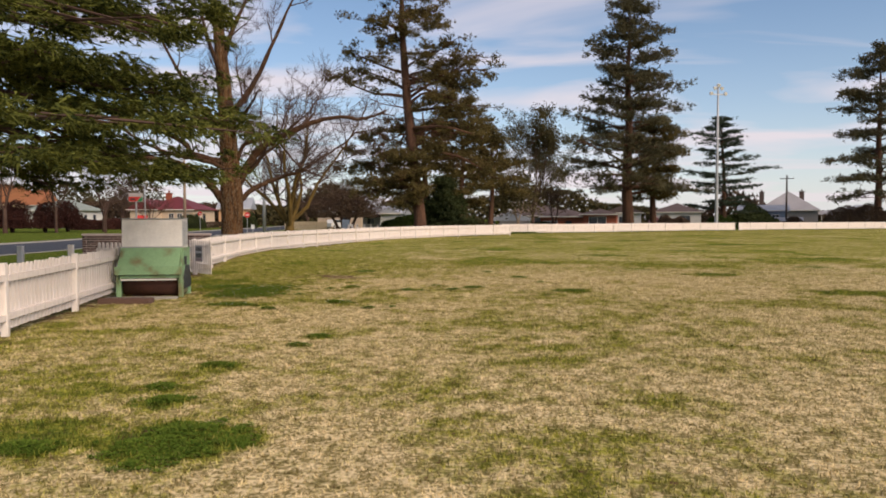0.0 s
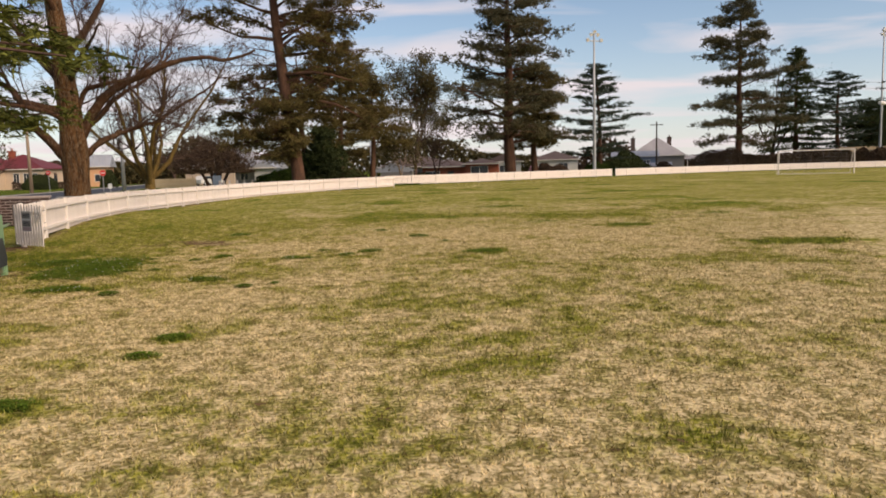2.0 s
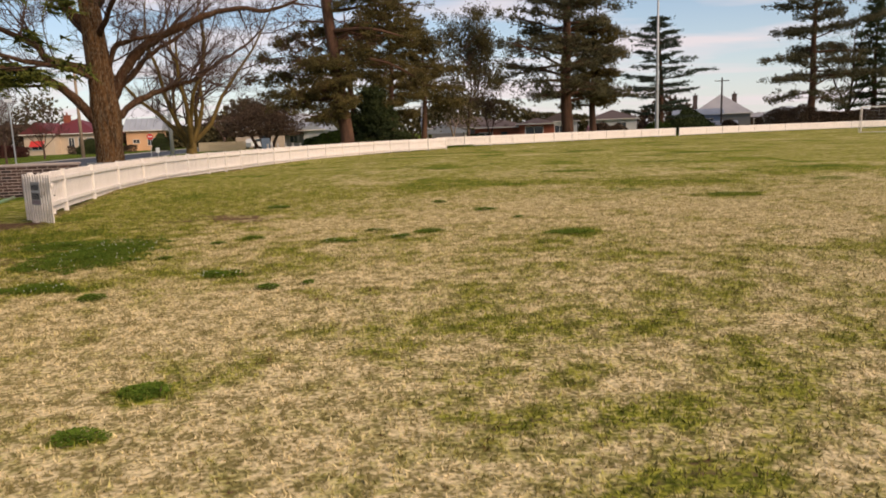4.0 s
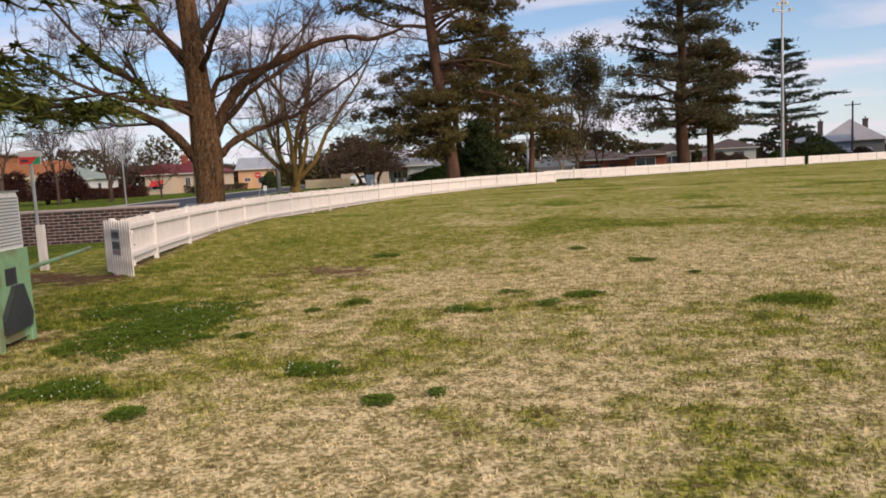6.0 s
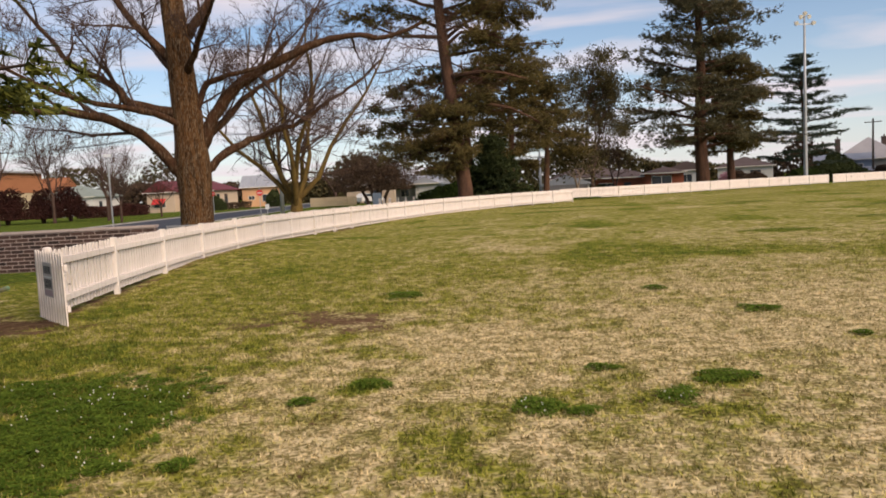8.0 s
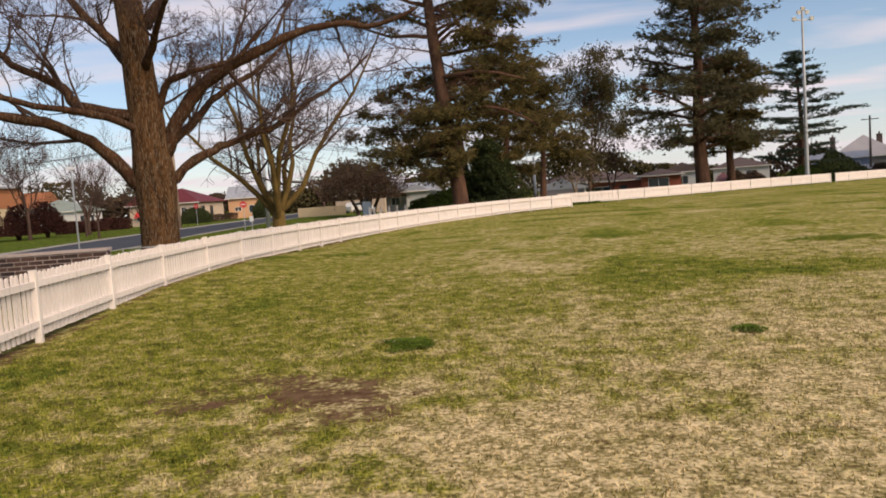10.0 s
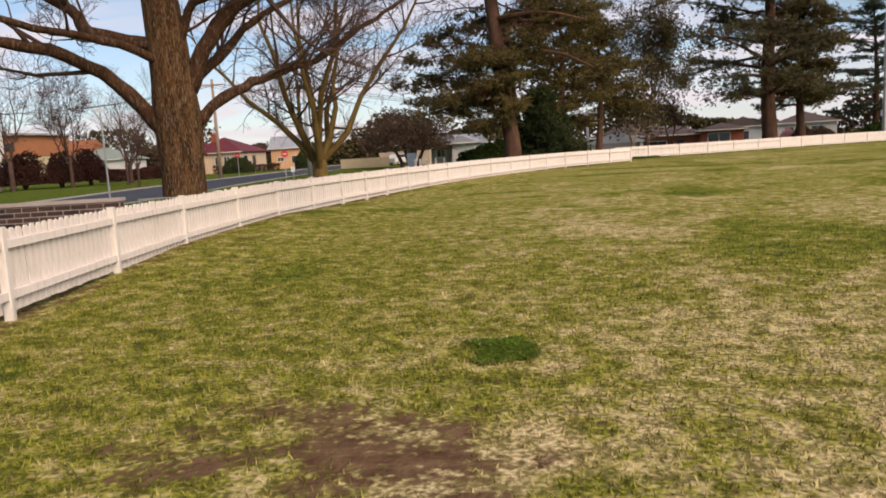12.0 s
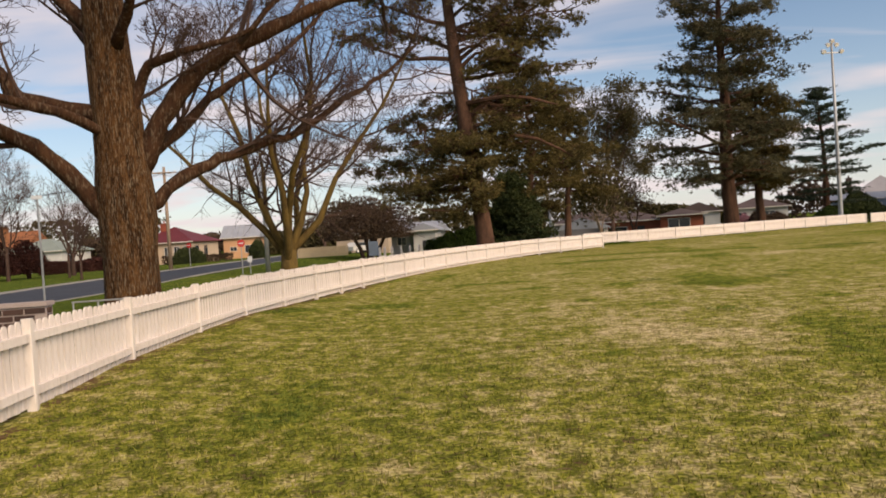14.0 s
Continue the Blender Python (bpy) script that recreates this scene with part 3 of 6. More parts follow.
for i, (px, py, a, b) in enumerate([(-0.3, 33.8, 0.9, 0.5), (-1.42, 35.6, 0.45, 0.45), (1.5, 34.65, 0.5, 0.45), (4.5, 28.7, 1.0, 0.7), (4.65, 20.2, 0.42, 0.6), (6.45, 18.4, 0.5, 0.4), (10.2, 21.7, 0.6, 0.6), (9.0, 33.0, 1.0, 0.8), (8.7, 49.4, 1.4, 1.0), (12.5, 41.0, 1.4, 0.9), (-1.1, 28.4, 0.3, 0.35)]):
    clover_patch(px, py, a, b, 60 + i, 0, 0.16)

# ---- fences ----
PK_W, PK_T = 0.104, 0.018


def picket_mesh(h, w):
    """A flat picket with a rounded head, standing at z = 0."""
    prof = [(-w / 2, 0), (w / 2, 0), (w / 2, h - 0.045), (w * 0.36, h - 0.014), (w * 0.15, h), (-w * 0.15, h), (-w * 0.36, h - 0.014), (-w / 2, h - 0.045)]
    return Geo().prism(prof, 0, PK_T, Matrix.Rotation(math.pi / 2, 4, "X")).mesh("picket", M_WHITE)


PICKETS = [picket_mesh(h, PK_W) for h in (0.868, 0.875, 0.882)]


def picket_fence(posts, label, near, seed, gaps=(), end_post=False, board=False):
    """Posts, two rails on the field side and pickets behind them. near: how many bays get pickets one by one."""
    r = random.Random(seed)
    f = thing("picket_fence", label, "fence", posts[0][0], posts[0][1])
    ox, oy = posts[0]
    post = Geo().box(-0.043, -0.06, -0.2, 0.043, 0.035, 0.985, None, 0.008).mesh("post", M_POST)
    far = Geo()
    for i, (x, y) in enumerate(posts):
        if i == 0 and end_post:
            g = Geo().tube([(0, 0, -0.2), (0, 0, 0.97), (0, 0, 1.0), (0, 0, 1.012)], [0.062, 0.062, 0.056, 0.03], 14)
            o = part("end_post", g, M_WHITE, f, "thick round white gate post", True)
        else:
            o = part("post", post, M_POST, f)
        nxt = posts[min(i + 1, len(posts) - 1)]
        prv = posts[max(i - 1, 0)]
        a = math.atan2(nxt[1] - prv[1], nxt[0] - prv[0])
        o.matrix_basis = pose(x - ox, y - oy, 0, r.uniform(-0.8, 0.8), r.uniform(-0.8, 0.8), math.degrees(a))
    for i in range(len(posts) - 1):
        if i in gaps:
            continue
        (x0, y0), (x1, y1) = posts[i], posts[i + 1]
        L, a = math.hypot(x1 - x0, y1 - y0), math.atan2(y1 - y0, x1 - x0)
        base = pose(x0 - ox, y0 - oy, 0, 0, 0, math.degrees(a))
        for z, hgt in ((0.215, 0.085), (0.745, 0.085)):
            dz0, dz1 = r.uniform(-0.012, 0.012), r.uniform(-0.012, 0.012)
            m = base @ Matrix(((1, 0, 0, 0), (0, 1, 0, 0), ((dz1 - dz0) / L, 0, 1, dz0), (0, 0, 0, 1)))
            if i < near:
                o = part("rail", Geo().box(0.053, -0.05, z, L - 0.053, 0.008, z + hgt), M_WHITE, f)
                o.matrix_basis = m
            else:
                far.box(0.053, -0.05, z, L - 0.053, 0.008, z + hgt, m)
        k = max(1, int((L - 0.12) / 0.137))
        for j in range(k):
            u = 0.085 + (L - 0.15) * (j + 0.5) / k
            pm = r.choice(PICKETS)
            m = base @ pose(u, 0.028, 0.085 + r.uniform(-0.007, 0.007), 0, r.uniform(-0.7, 0.7), r.uniform(-0.6, 0.6))
            if i == 0 and end_post:
                m = m @ Matrix.Diagonal((0.8, 1, 1, 1))
            if i < near:
                o = new("picket", pm)
                o.parent = f
                o.matrix_basis = m
            else:
                w = (L - 0.12) / k - 0.019
                far.box(-w / 2, -PK_T, 0, w / 2, 0, 0.885, m)
        if board and i == 0:
            o = part("filler_board", Geo().box(0.09, -0.002, 0.31, 0.47, 0.008, 0.74), M_POST, f, "white sheet nailed between the rails")
            o.matrix_basis = base
    if far.f:
        o = part("paling_run", far, M_WHITE, f)
        tagged(o, "", "", "", "stuff")
    return f


picket_fence(FENCE_MAIN, "white painted timber picket fence curving round the oval", 11, 1, end_post=True, board=True)
picket_fence(FENCE_LEFT, "white painted timber picket fence beside the roller", 4, 2)
k_gap = min(range(len(FENCE_FAR)), key=lambda i: math.hypot(FENCE_FAR[i][0] - 26.6, FENCE_FAR[i][1] - 91.5))
picket_fence(FENCE_FAR[:k_gap + 1], "far white timber boundary fence in front of houses", 0, 3)
x0, y0 = FENCE_FAR[k_gap]
x1, y1 = FENCE_FAR[k_gap + 1]
u = 0.75 / math.hypot(x1 - x0, y1 - y0)
picket_fence([(x0 + (x1 - x0) * u, y0 + (y1 - y0) * u)] + FENCE_FAR[k_gap + 1:], "far white timber boundary fence beyond the gap", 0, 4)


def picket_gate(x, y, rz, length, label, sign):
    """An open gate leaf from its hinge at x, y; closely set pickets on two rails."""
    g = thing("picket_gate", label, "gate", x, y, 0, rz, "gate leaves")
    n = int(length / 0.118)
    for j in range(n):
        u = 0.05 + (length - 0.1) * j / (n - 1)
        o = new("picket", PICKETS[1])
        o.parent = g
        o.matrix_basis = pose(u, 0.0, 0.075 + 0.006 * math.sin(j * 2.1), 0, 0.4 * math.sin(j * 1.7), 0) @ Matrix.Diagonal((0.62, 1, 1.04, 1))
    for z in (0.25, 0.76):
        part("rail", Geo().box(0.0, 0.002, z, length, 0.037, z + 0.08), M_WHITE, g)
    part("brace", Geo().box(0, 0.004, -0.035, math.hypot(length - 0.1, 0.45), 0.03, 0.035, pose(0.05, 0, 0.30, 0, -math.degrees(math.atan2(0.45, length - 0.1)), 0)), M_WHITE, g)
    part("latch", Geo().tube([(length - 0.03, 0.045, 0.6), (length + 0.03, 0.045, 0.6)], [0.008, 0.008], 6), M_DARK, g, "dark iron gate latch")
    if sign:
        pl = part("sign_plate", Geo().box(0.40, -0.026, 0.40, 0.82, -0.0185, 0.84), M_SIGNPLATE, g, "weathered grey notice plate")
        for z, n_, h_ in ((0.745, 7, 0.05), (0.565, 7, 0.06)):
            for j in range(n_):
                u = 0.45 + j * 0.048
                part("letter", Geo().box(u, -0.0285, z - h_, u + 0.030, -0.0265, z + h_), M_INK, pl)
        part("white_band", Geo().box(0.43, -0.0285, 0.645, 0.79, -0.0265, 0.665), M_SIGNWHITE, pl)
        part("lilac_field", Geo().box(0.43, -0.0285, 0.415, 0.79, -0.0265, 0.485), M_LILAC, pl, "faded lilac lower field")
    return g


ga = math.degrees(math.atan2(16.33 - 17.15, -6.99 + 8.02))
picket_gate(-8.02, 17.12, ga, 1.30, "open white picket gate leaf with a grey notice plate", True)
picket_gate(-7.95, 14.5, 170, 1.35, "white picket gate leaf swung open to the street", False)

# ---- white post with a small sign on a pole ----
wp = thing("marker_post", "white painted timber post standing by the gateway", "post", -10.15, 18.25, 0, 10)
part("post", Geo().box(-0.075, -0.05, -0.2, 0.075, 0.05, 0.9, None, 0.01), M_POST, wp)
sg = thing("street_board", "small red and green board on a grey pole", "sign", -10.26, 18.33, 0, 20)
part("pole", Geo().tube([(0, 0, -0.1), (0, 0, 2.35)], [0.03, 0.03], 8), M_STEEL, sg)
bd = part("board", Geo().box(-0.20, -0.055, 2.08, 0.20, -0.033, 2.34), M_SIGNPLATE, sg)
part("red_field", Geo().prism([(-0.19, 2.09), (0.02, 2.09), (0.15, 2.23), (-0.19, 2.23)], 0, 0.004, Matrix.Translation((0, -0.056, 0)) @ Matrix.Rotation(math.pi / 2, 4, "X")), M_SIGNRED, bd)
part("green_field", Geo().prism([(0.03, 2.09), (0.19, 2.09), (0.19, 2.23), (0.16, 2.23)], 0, 0.004, Matrix.Translation((0, -0.056, 0)) @ Matrix.Rotation(math.pi / 2, 4, "X")), M_SIGNGREEN, bd)
part("lettering", Geo().box(-0.15, -0.0625, 2.13, -0.02, -0.0605, 2.18), M_INK, bd)

# ---- pitch roller ----
ro = thing("pitch_roller", "green rusty pitch roller with an aluminium engine hood", "roller", -6.17, 11.74, 0, 14)
RW = 0.615
side = [(-0.42, 0.50), (-0.42, 0.36), (-0.30, 0.10), (-0.18, 0.06), (0.34, 0.06), (0.42, 0.16), (0.42, 0.98), (-0.12, 0.98)]
YZ = Matrix(((0, 0, 1, 0), (1, 0, 0, 0), (0, 1, 0, 0), (0, 0, 0, 1)))
for sx in (-RW, RW - 0.03):
    part("side_panel", Geo().prism(side, sx, sx + 0.03, YZ), M_GREENPAINT, ro)
part("sloped_front", Geo().prism([(-0.455, 0.62), (-0.425, 0.60), (-0.11, 0.965), (-0.14, 0.985)], -RW + 0.032, RW - 0.032, YZ), M_GREENPAINT, ro, "green sloped front panel with rust runs")
part("front_lip", Geo().prism([(-0.47, 0.46), (-0.43, 0.46), (-0.425, 0.61), (-0.465, 0.625)], -RW - 0.02, RW + 0.02, YZ), M_GREENPAINT, ro)
part("deck", Geo().box(-RW + 0.032, -0.13, 0.955, RW - 0.032, 0.42, 0.976), M_GREENPAINT, ro)
part("back_panel", Geo().box(-RW + 0.032, 0.39, 0.15, RW - 0.032, 0.415, 0.952), M_GREENPAINT, ro)
part("under_bar", Geo().box(-RW + 0.05, -0.40, 0.385, RW - 0.05, -0.37, 0.445), M_GREENPAINT, ro)
part("scraper", Geo().box(-RW + 0.08, -0.43, 0.345, RW - 0.08, -0.405, 0.375), M_ALU, ro, "pale metal scraper bar")
dr = Geo().tube([(-RW + 0.07, 0.0, 0.27), (RW - 0.07, 0.0, 0.27)], [0.27, 0.27], 40)
part("drum", dr, M_RUST, ro, "dark rusty steel roller drum", True)
for sx in (-RW + 0.02, RW - 0.02):
    for yy in (-0.33, 0.33):
        leg = part("foot", Geo().box(sx - 0.045, yy - 0.05, 0.0, sx + 0.045, yy + 0.05, 0.36, None, 0.01), M_GREENPAINT, ro)
cover = Geo().prism([(-0.0, 0.62), (0.16, 0.62), (0.30, 0.30), (0.26, 0.17), (-0.26, 0.17), (-0.28, 0.30)], RW + 0.001, RW + 0.05, YZ)
part("chain_guard", cover, M_DARK, ro, "dark grey angled chain guard")
# thin dark plate on the panel paints the shade inside its opening
part("opening_shade", Geo().box(RW + 0.001, -0.10, 0.63, RW + 0.006, 0.12, 0.80), M_INK, ro, "dark plate painted as the shaded opening in the side")
part("side_plate", Geo().box(RW + 0.001, -0.08, 0.83, RW + 0.008, 0.10, 0.89), M_GREENPAINT, ro)
HZ = 0.978
hood = part("hood", Geo().prism([(-0.125, HZ), (0.405, HZ), (0.405, 1.50), (0.36, 1.565), (-0.07, 1.565), (-0.095, 1.55)], -RW + 0.03, RW - 0.03, YZ), M_ALU, ro, "dull aluminium engine hood")
dim = Geo()
for a in range(26):
    for b in range(13):
        x, z = -RW + 0.09 + a * 0.0415, HZ + 0.05 + b * 0.037
        y = -0.125 + (z - HZ) / (1.55 - HZ) * 0.03
        dim.box(x - 0.011, y - 0.006, z - 0.011, x + 0.011, y + 0.002, z + 0.011)
tagged(part("dimpled_face", dim, M_ALU, hood), "", "", "", "stuff")
for a in range(15):
    part("louvre", Geo().box(RW - 0.03, -0.07, HZ + 0.04 + a * 0.034, RW - 0.022, 0.37, HZ + 0.055 + a * 0.034), M_STEEL, hood)
part("hood_rim", Geo().box(-RW + 0.015, -0.14, HZ, RW - 0.015, -0.128, HZ + 0.03), M_STEEL, hood)
part("top_edge", Geo().box(-RW + 0.015, -0.11, 1.567, RW - 0.015, 0.40, 1.58), M_STEEL, hood)
part("tow_bar", Geo().tube([(0.3, 0.42, 0.66), (-0.35, 4.58, 0.60)], [0.028, 0.028], 8), M_GREENPAINT, ro, "long green pipe tow bar")
tagged(new("bearer", Geo().box(-0.47, -0.14, 0.0, 0.47, 0.14, 0.10, pose(-5.98, 10.35, 0, 0, 0, 8), 0.01).mesh("bearer", M_TIMBER)), "old red-brown timber bearer lying on bare soil", "timber")
tagged(new("sill_plate", Geo().box(-0.66, -0.07, 0.0, 0.66, 0.07, 0.05, pose(-6.03, 11.0, 0, 0, 0, 14)).mesh("sill_plate", M_CONC)), "low grey concrete strip before the roller", "strip")

# ---- white bollards by the street ----
for bx_, by_ in ((-12.3, 16.0), (-11.5, 17.0)):
    tagged(new("bollard", Geo().box(-0.07, -0.07, -0.1, 0.07, 0.07, 0.84, pose(bx_, by_, 0, 0, 0, 12), 0.012).mesh("bollard", M_POST)), "square white timber bollard on the verge", "bollard", "bollards")

# ---- street ----
ROAD = catmull([(-23, 8), (-24.5, 22), (-26, 35), (-27.5, 47), (-31, 61), (-33.5, 75), (-36, 92), (-42, 130), (-55, 200)], 3.0)


def ribbon(path, a, b, z0, z1, name, mat, label):
    """A strip beside a path from offset a to b, with edges down to the ground."""
    g, rows = Geo(), []
    for i, (x, y) in enumerate(path):
        p, q = path[max(i - 1, 0)], path[min(i + 1, len(path) - 1)]
        d = Vector((q[0] - p[0], q[1] - p[1])).normalized()
        nrm = Vector((d.y, -d.x))
        e = [(x + nrm.x * o, y + nrm.y * o, z) for o, z in ((a, z0), (a, z1), (b, z1), (b, z0))]
        rows.append(e)
        g.v.extend(e)
    for i in range(len(path) - 1):
        for k in range(3):
            g.f.append((i * 4 + k, i * 4 + k + 1, i * 4 + k + 5, i * 4 + k + 4))
    return structure(name, g, mat, label)


ribbon(ROAD, -3.9, 3.9, -0.05, 0.012, "road", M_ASPHALT, "dark grey asphalt street behind the oval")
ribbon(ROAD, 3.9, 4.02, -0.05, 0.035, "kerb", M_CONC, "low concrete kerb at the road edge")
ribbon(ROAD, -4.15, -3.9, -0.05, 0.10, "kerb", M_CONC, "pale concrete kerb")

# ---- trees ----


def tufts(c, L, k, r, width=0.22, flat=1.0, bias=(0, 0, 0)):
    """k slim blades round each centre."""
    n = len(c)
    c = np.repeat(c, k, 0)
    bias = np.asarray(bias, float)
    d = r.normal(size=(n * k, 3)) * (1, 1, flat) + (np.repeat(bias, k, 0) if bias.ndim == 2 else bias)
    d /= np.linalg.norm(d, axis=1, keepdims=True) + 1e-9
    s = np.cross(d, r.normal(size=(n * k, 3)))
    s /= np.linalg.norm(s, axis=1, keepdims=True) + 1e-9
    ln = L * r.uniform(0.6, 1.2, (n * k, 1))
    a = c - d * ln * 0.25
    return np.stack([a + s * ln * width, a - s * ln * width, a + d * ln * 1.1], 1)


def conifer(name, label, x, y, h, rad, z0, trunk_r, seed, mat, bark=None, limbs=70, shape="cone", clumps=7, per=12, size=0.34, k=7, spread=0.55, rise=0.05, lean=(0, 0), blade=0.15, flat=0.8, az=None, category="tree", group="", lat=0.26, lo=0.55, vs=0.5, along=0.6, droop=0.25, power=0.75, inner=0.22, jit=0.1):
    r = np.random.default_rng(seed)
    t = thing(name, label, category, x, y, gz(x, y), 0, group)
    bark = bark or M_PINEBARK
    ax = lambda z: Vector((lean[0] * z / h + 0.12 * math.sin(z * 0.5 + seed), lean[1] * z / h + 0.12 * math.cos(z * 0.43 + seed), z))
    zs = [-0.3, 0.0, 0.4] + list(np.linspace(1.2, h, 14))
    part("trunk", Geo().tube([ax(z) for z in zs], [max(0.03, trunk_r * (1 - max(z, 0) / h) ** 0.8 * (1.3 if z < 0.2 else 1.0)) for z in zs], 12), bark, t, "", True)
    g, cs, ds = Geo(), [], []
    for i in range(limbs):
        u = (i + r.random()) / limbs
        z = z0 + (h - z0) * u ** 0.95
        if shape == "cone":
            L = rad * (1 - u) ** power * (0.35 + 0.65 * min(1, u / 0.08 + 0.45)) + 0.35
        elif shape == "layer":
            L = rad * (1 - u ** 5) ** 0.8 * (1 - 0.3 * u) * (0.8 + 0.2 * math.sin(u * 40)) + 0.5
        else:
            L = rad * (0.55 + 0.9 * u * (1 - u) * 1.6) * (1 - 0.45 * u)
        L *= r.uniform(lo, 1.12)
        a = i * 2.39996 + r.uniform(-0.5, 0.5) if az is None else r.uniform(*az)
        dirv = Vector((math.cos(a), math.sin(a), 0))
        rs = rise + 0.28 * u + r.uniform(-jit, jit)
        p0 = ax(z)
        pts = [p0 + dirv * (L * v) + Vector((0, 0, L * (rs * v + (0.10 if shape != "layer" else -0.04) * (v * v - v) * -1.2))) for v in (0, 0.33, 0.66, 1.0)]
        br = max(0.02, trunk_r * 0.28 * (1 - u) + 0.015)
        g.tube(pts, [br, br * 0.7, br * 0.45, br * 0.12], 5, False)
        m = max(2, int(clumps * (0.4 + L / rad)))
        for j in range(m):
            v = inner + (1 - inner) * (j + r.random()) / m
            v = min(v, 1.0)
            seg = min(2, int(v * 3))
            p = pts[seg].lerp(pts[seg + 1], v * 3 - seg)
            off = Vector((-dirv.y, dirv.x, 0)) * r.normal() * L * lat
            cc = np.array(p + off)
            n = max(3, int(per * r.uniform(0.5, 1.3)))
            cs.append(cc + r.normal(size=(n, 3)) * spread * (1, 1, vs))
            ds.append(np.tile(np.array(dirv) * along + np.array((0, 0, droop)), (n, 1)))
            if r.random() < 0.5:
                g.tube([p, p + off * 0.9], [br * 0.3, 0.012], 4, False)
    tagged(part("branchwork", g, bark, t), "", "", "", "stuff")
    part("crown", tri_mesh("crown", tufts(np.concatenate(cs), size, k + 2, r, blade, flat, np.concatenate(ds)), mat), mat, t)
    return t


def grow(G, r, p, d, L, rad, depth, maxd, leaf=None, up=0.25, wig=0.35, kids=(5, 8), thin=0.62, fine=0.005):
    """A branch that wavers, tapers and carries finer branches."""
    n = 5 if depth < 2 else 4 if depth < 3 else 3
    pts, dv = [Vector(p)], Vector(d).normalized()
    for i in range(n):
        dv = (dv + Vector((r.uniform(-1, 1), r.uniform(-1, 1), r.uniform(-1, 1))) * wig * 0.55 + Vector((0, 0, up * 0.22))).normalized()
        pts.append(pts[-1] + dv * L / n)
    G[min(depth, len(G) - 1)].tube(pts, [max(fine, rad * (1 - 0.82 * i / n)) for i in range(n + 1)], 7 if depth == 0 else 5 if depth == 1 else 3, False)
    if depth >= maxd:
        if leaf is not None:
            leaf.append(pts[-1]), leaf.append(pts[-2])
        return
    branch_along(G, r, pts, L, rad, depth, maxd, leaf, up, wig, (max(2, kids[0] - 1), max(3, kids[1] - 1)), thin, 0.25, fine)


def branch_along(G, r, pts, L, rad, depth, maxd, leaf=None, up=0.25, wig=0.35, kids=(5, 8), thin=0.62, start=0.25, fine=0.005):
    n = len(pts) - 1
    for _ in range(r.randint(*kids)):
        v = r.uniform(start, 1.0)
        s = min(n - 1, int(v * n))
        q = pts[s].lerp(pts[s + 1], v * n - s)
        ax = (pts[s + 1] - pts[s]).normalized()
        side = Vector((r.uniform(-1, 1), r.uniform(-1, 1), r.uniform(-0.7, 1)))
        side = (side - ax * side.dot(ax)).normalized()
        dn = (ax * r.uniform(0.35, 1.0) + side * r.uniform(0.55, 1.1)).normalized()
        grow(G, r, q, dn, L * r.uniform(0.38, 0.62) * (1.15 - 0.4 * v), rad * thin * (1 - 0.5 * v), depth + 1, maxd, leaf, up, wig, kids, thin, fine)


def shaped_limb(G, r, pts, r0, r1, lvl):
    """A thick limb through a few bends, with a little waver."""
    P = [Vector(p) for p in pts]
    fine = []
    for i in range(len(P) - 1):
        a, b, c, d = P[max(i - 1, 0)], P[i], P[i + 1], P[min(i + 2, len(P) - 1)]
        for kk in range(4):
            t = kk / 4
            fine.append(0.5 * (2 * b + (c - a) * t + (2 * a - 5 * b + 4 * c - d) * t * t + (3 * b - a - 3 * c + d) * t ** 3) + Vector((r.uniform(-1, 1), r.uniform(-1, 1), r.uniform(-1, 1))) * 0.03 * (kk > 0))
    fine.append(P[-1])
    n = len(fine) - 1
    G[lvl].tube(fine, [(r0 + (r1 - r0) * (i / n) ** 0.8) * r.uniform(0.9, 1.12) for i in range(n + 1)], 10, True)
    return fine


# the large bare tree behind the fence
T1 = thing("bare_tree", "large bare deciduous tree with thick brown trunk", "tree", -11.0, 27.2)
r1 = random.Random(12)
G1 = [Geo(), Geo(), Geo(), Geo()]
zs = [-0.3, 0.0, 0.35, 0.9, 1.6, 2.1, 2.6, 3.2, 3.9, 4.9, 5.9, 7.2, 8.8, 10.6]
cx = [0.0, 0.0, 0.0, 0.0, 0.0, 0.0, -0.02, -0.03, -0.04, -0.1, -0.14, -0.24, -0.36, -0.5]
rr = [0.66, 0.58, 0.50, 0.44, 0.43, 0.47, 0.48, 0.42, 0.40, 0.35, 0.325, 0.29, 0.25, 0.20]
tr = Geo()
tp = [Vector((a, a * 0.4, z)) for a, z in zip(cx, zs)]
tr.tube(tp, rr, 20)
for i, v in enumerate(tr.v):
    p = Vector(v)
    f = 1 + 0.05 * noise.noise(Vector((p.x * 2.2, p.y * 2.2, p.z * 0.5)) + Vector((3, 1, 0)))
    tr.v[i] = (p.x * f, p.y * f, p.z)
part("trunk", tr, M_BARK, T1, "thick ridged brown trunk", True)
U = Vector((0.857, 0.515, 0))      # across the street view
N = Vector((-0.515, 0.857, 0))


def at(u, z, n=0.0):
    return U * u + N * n + Vector((0, 0, z))


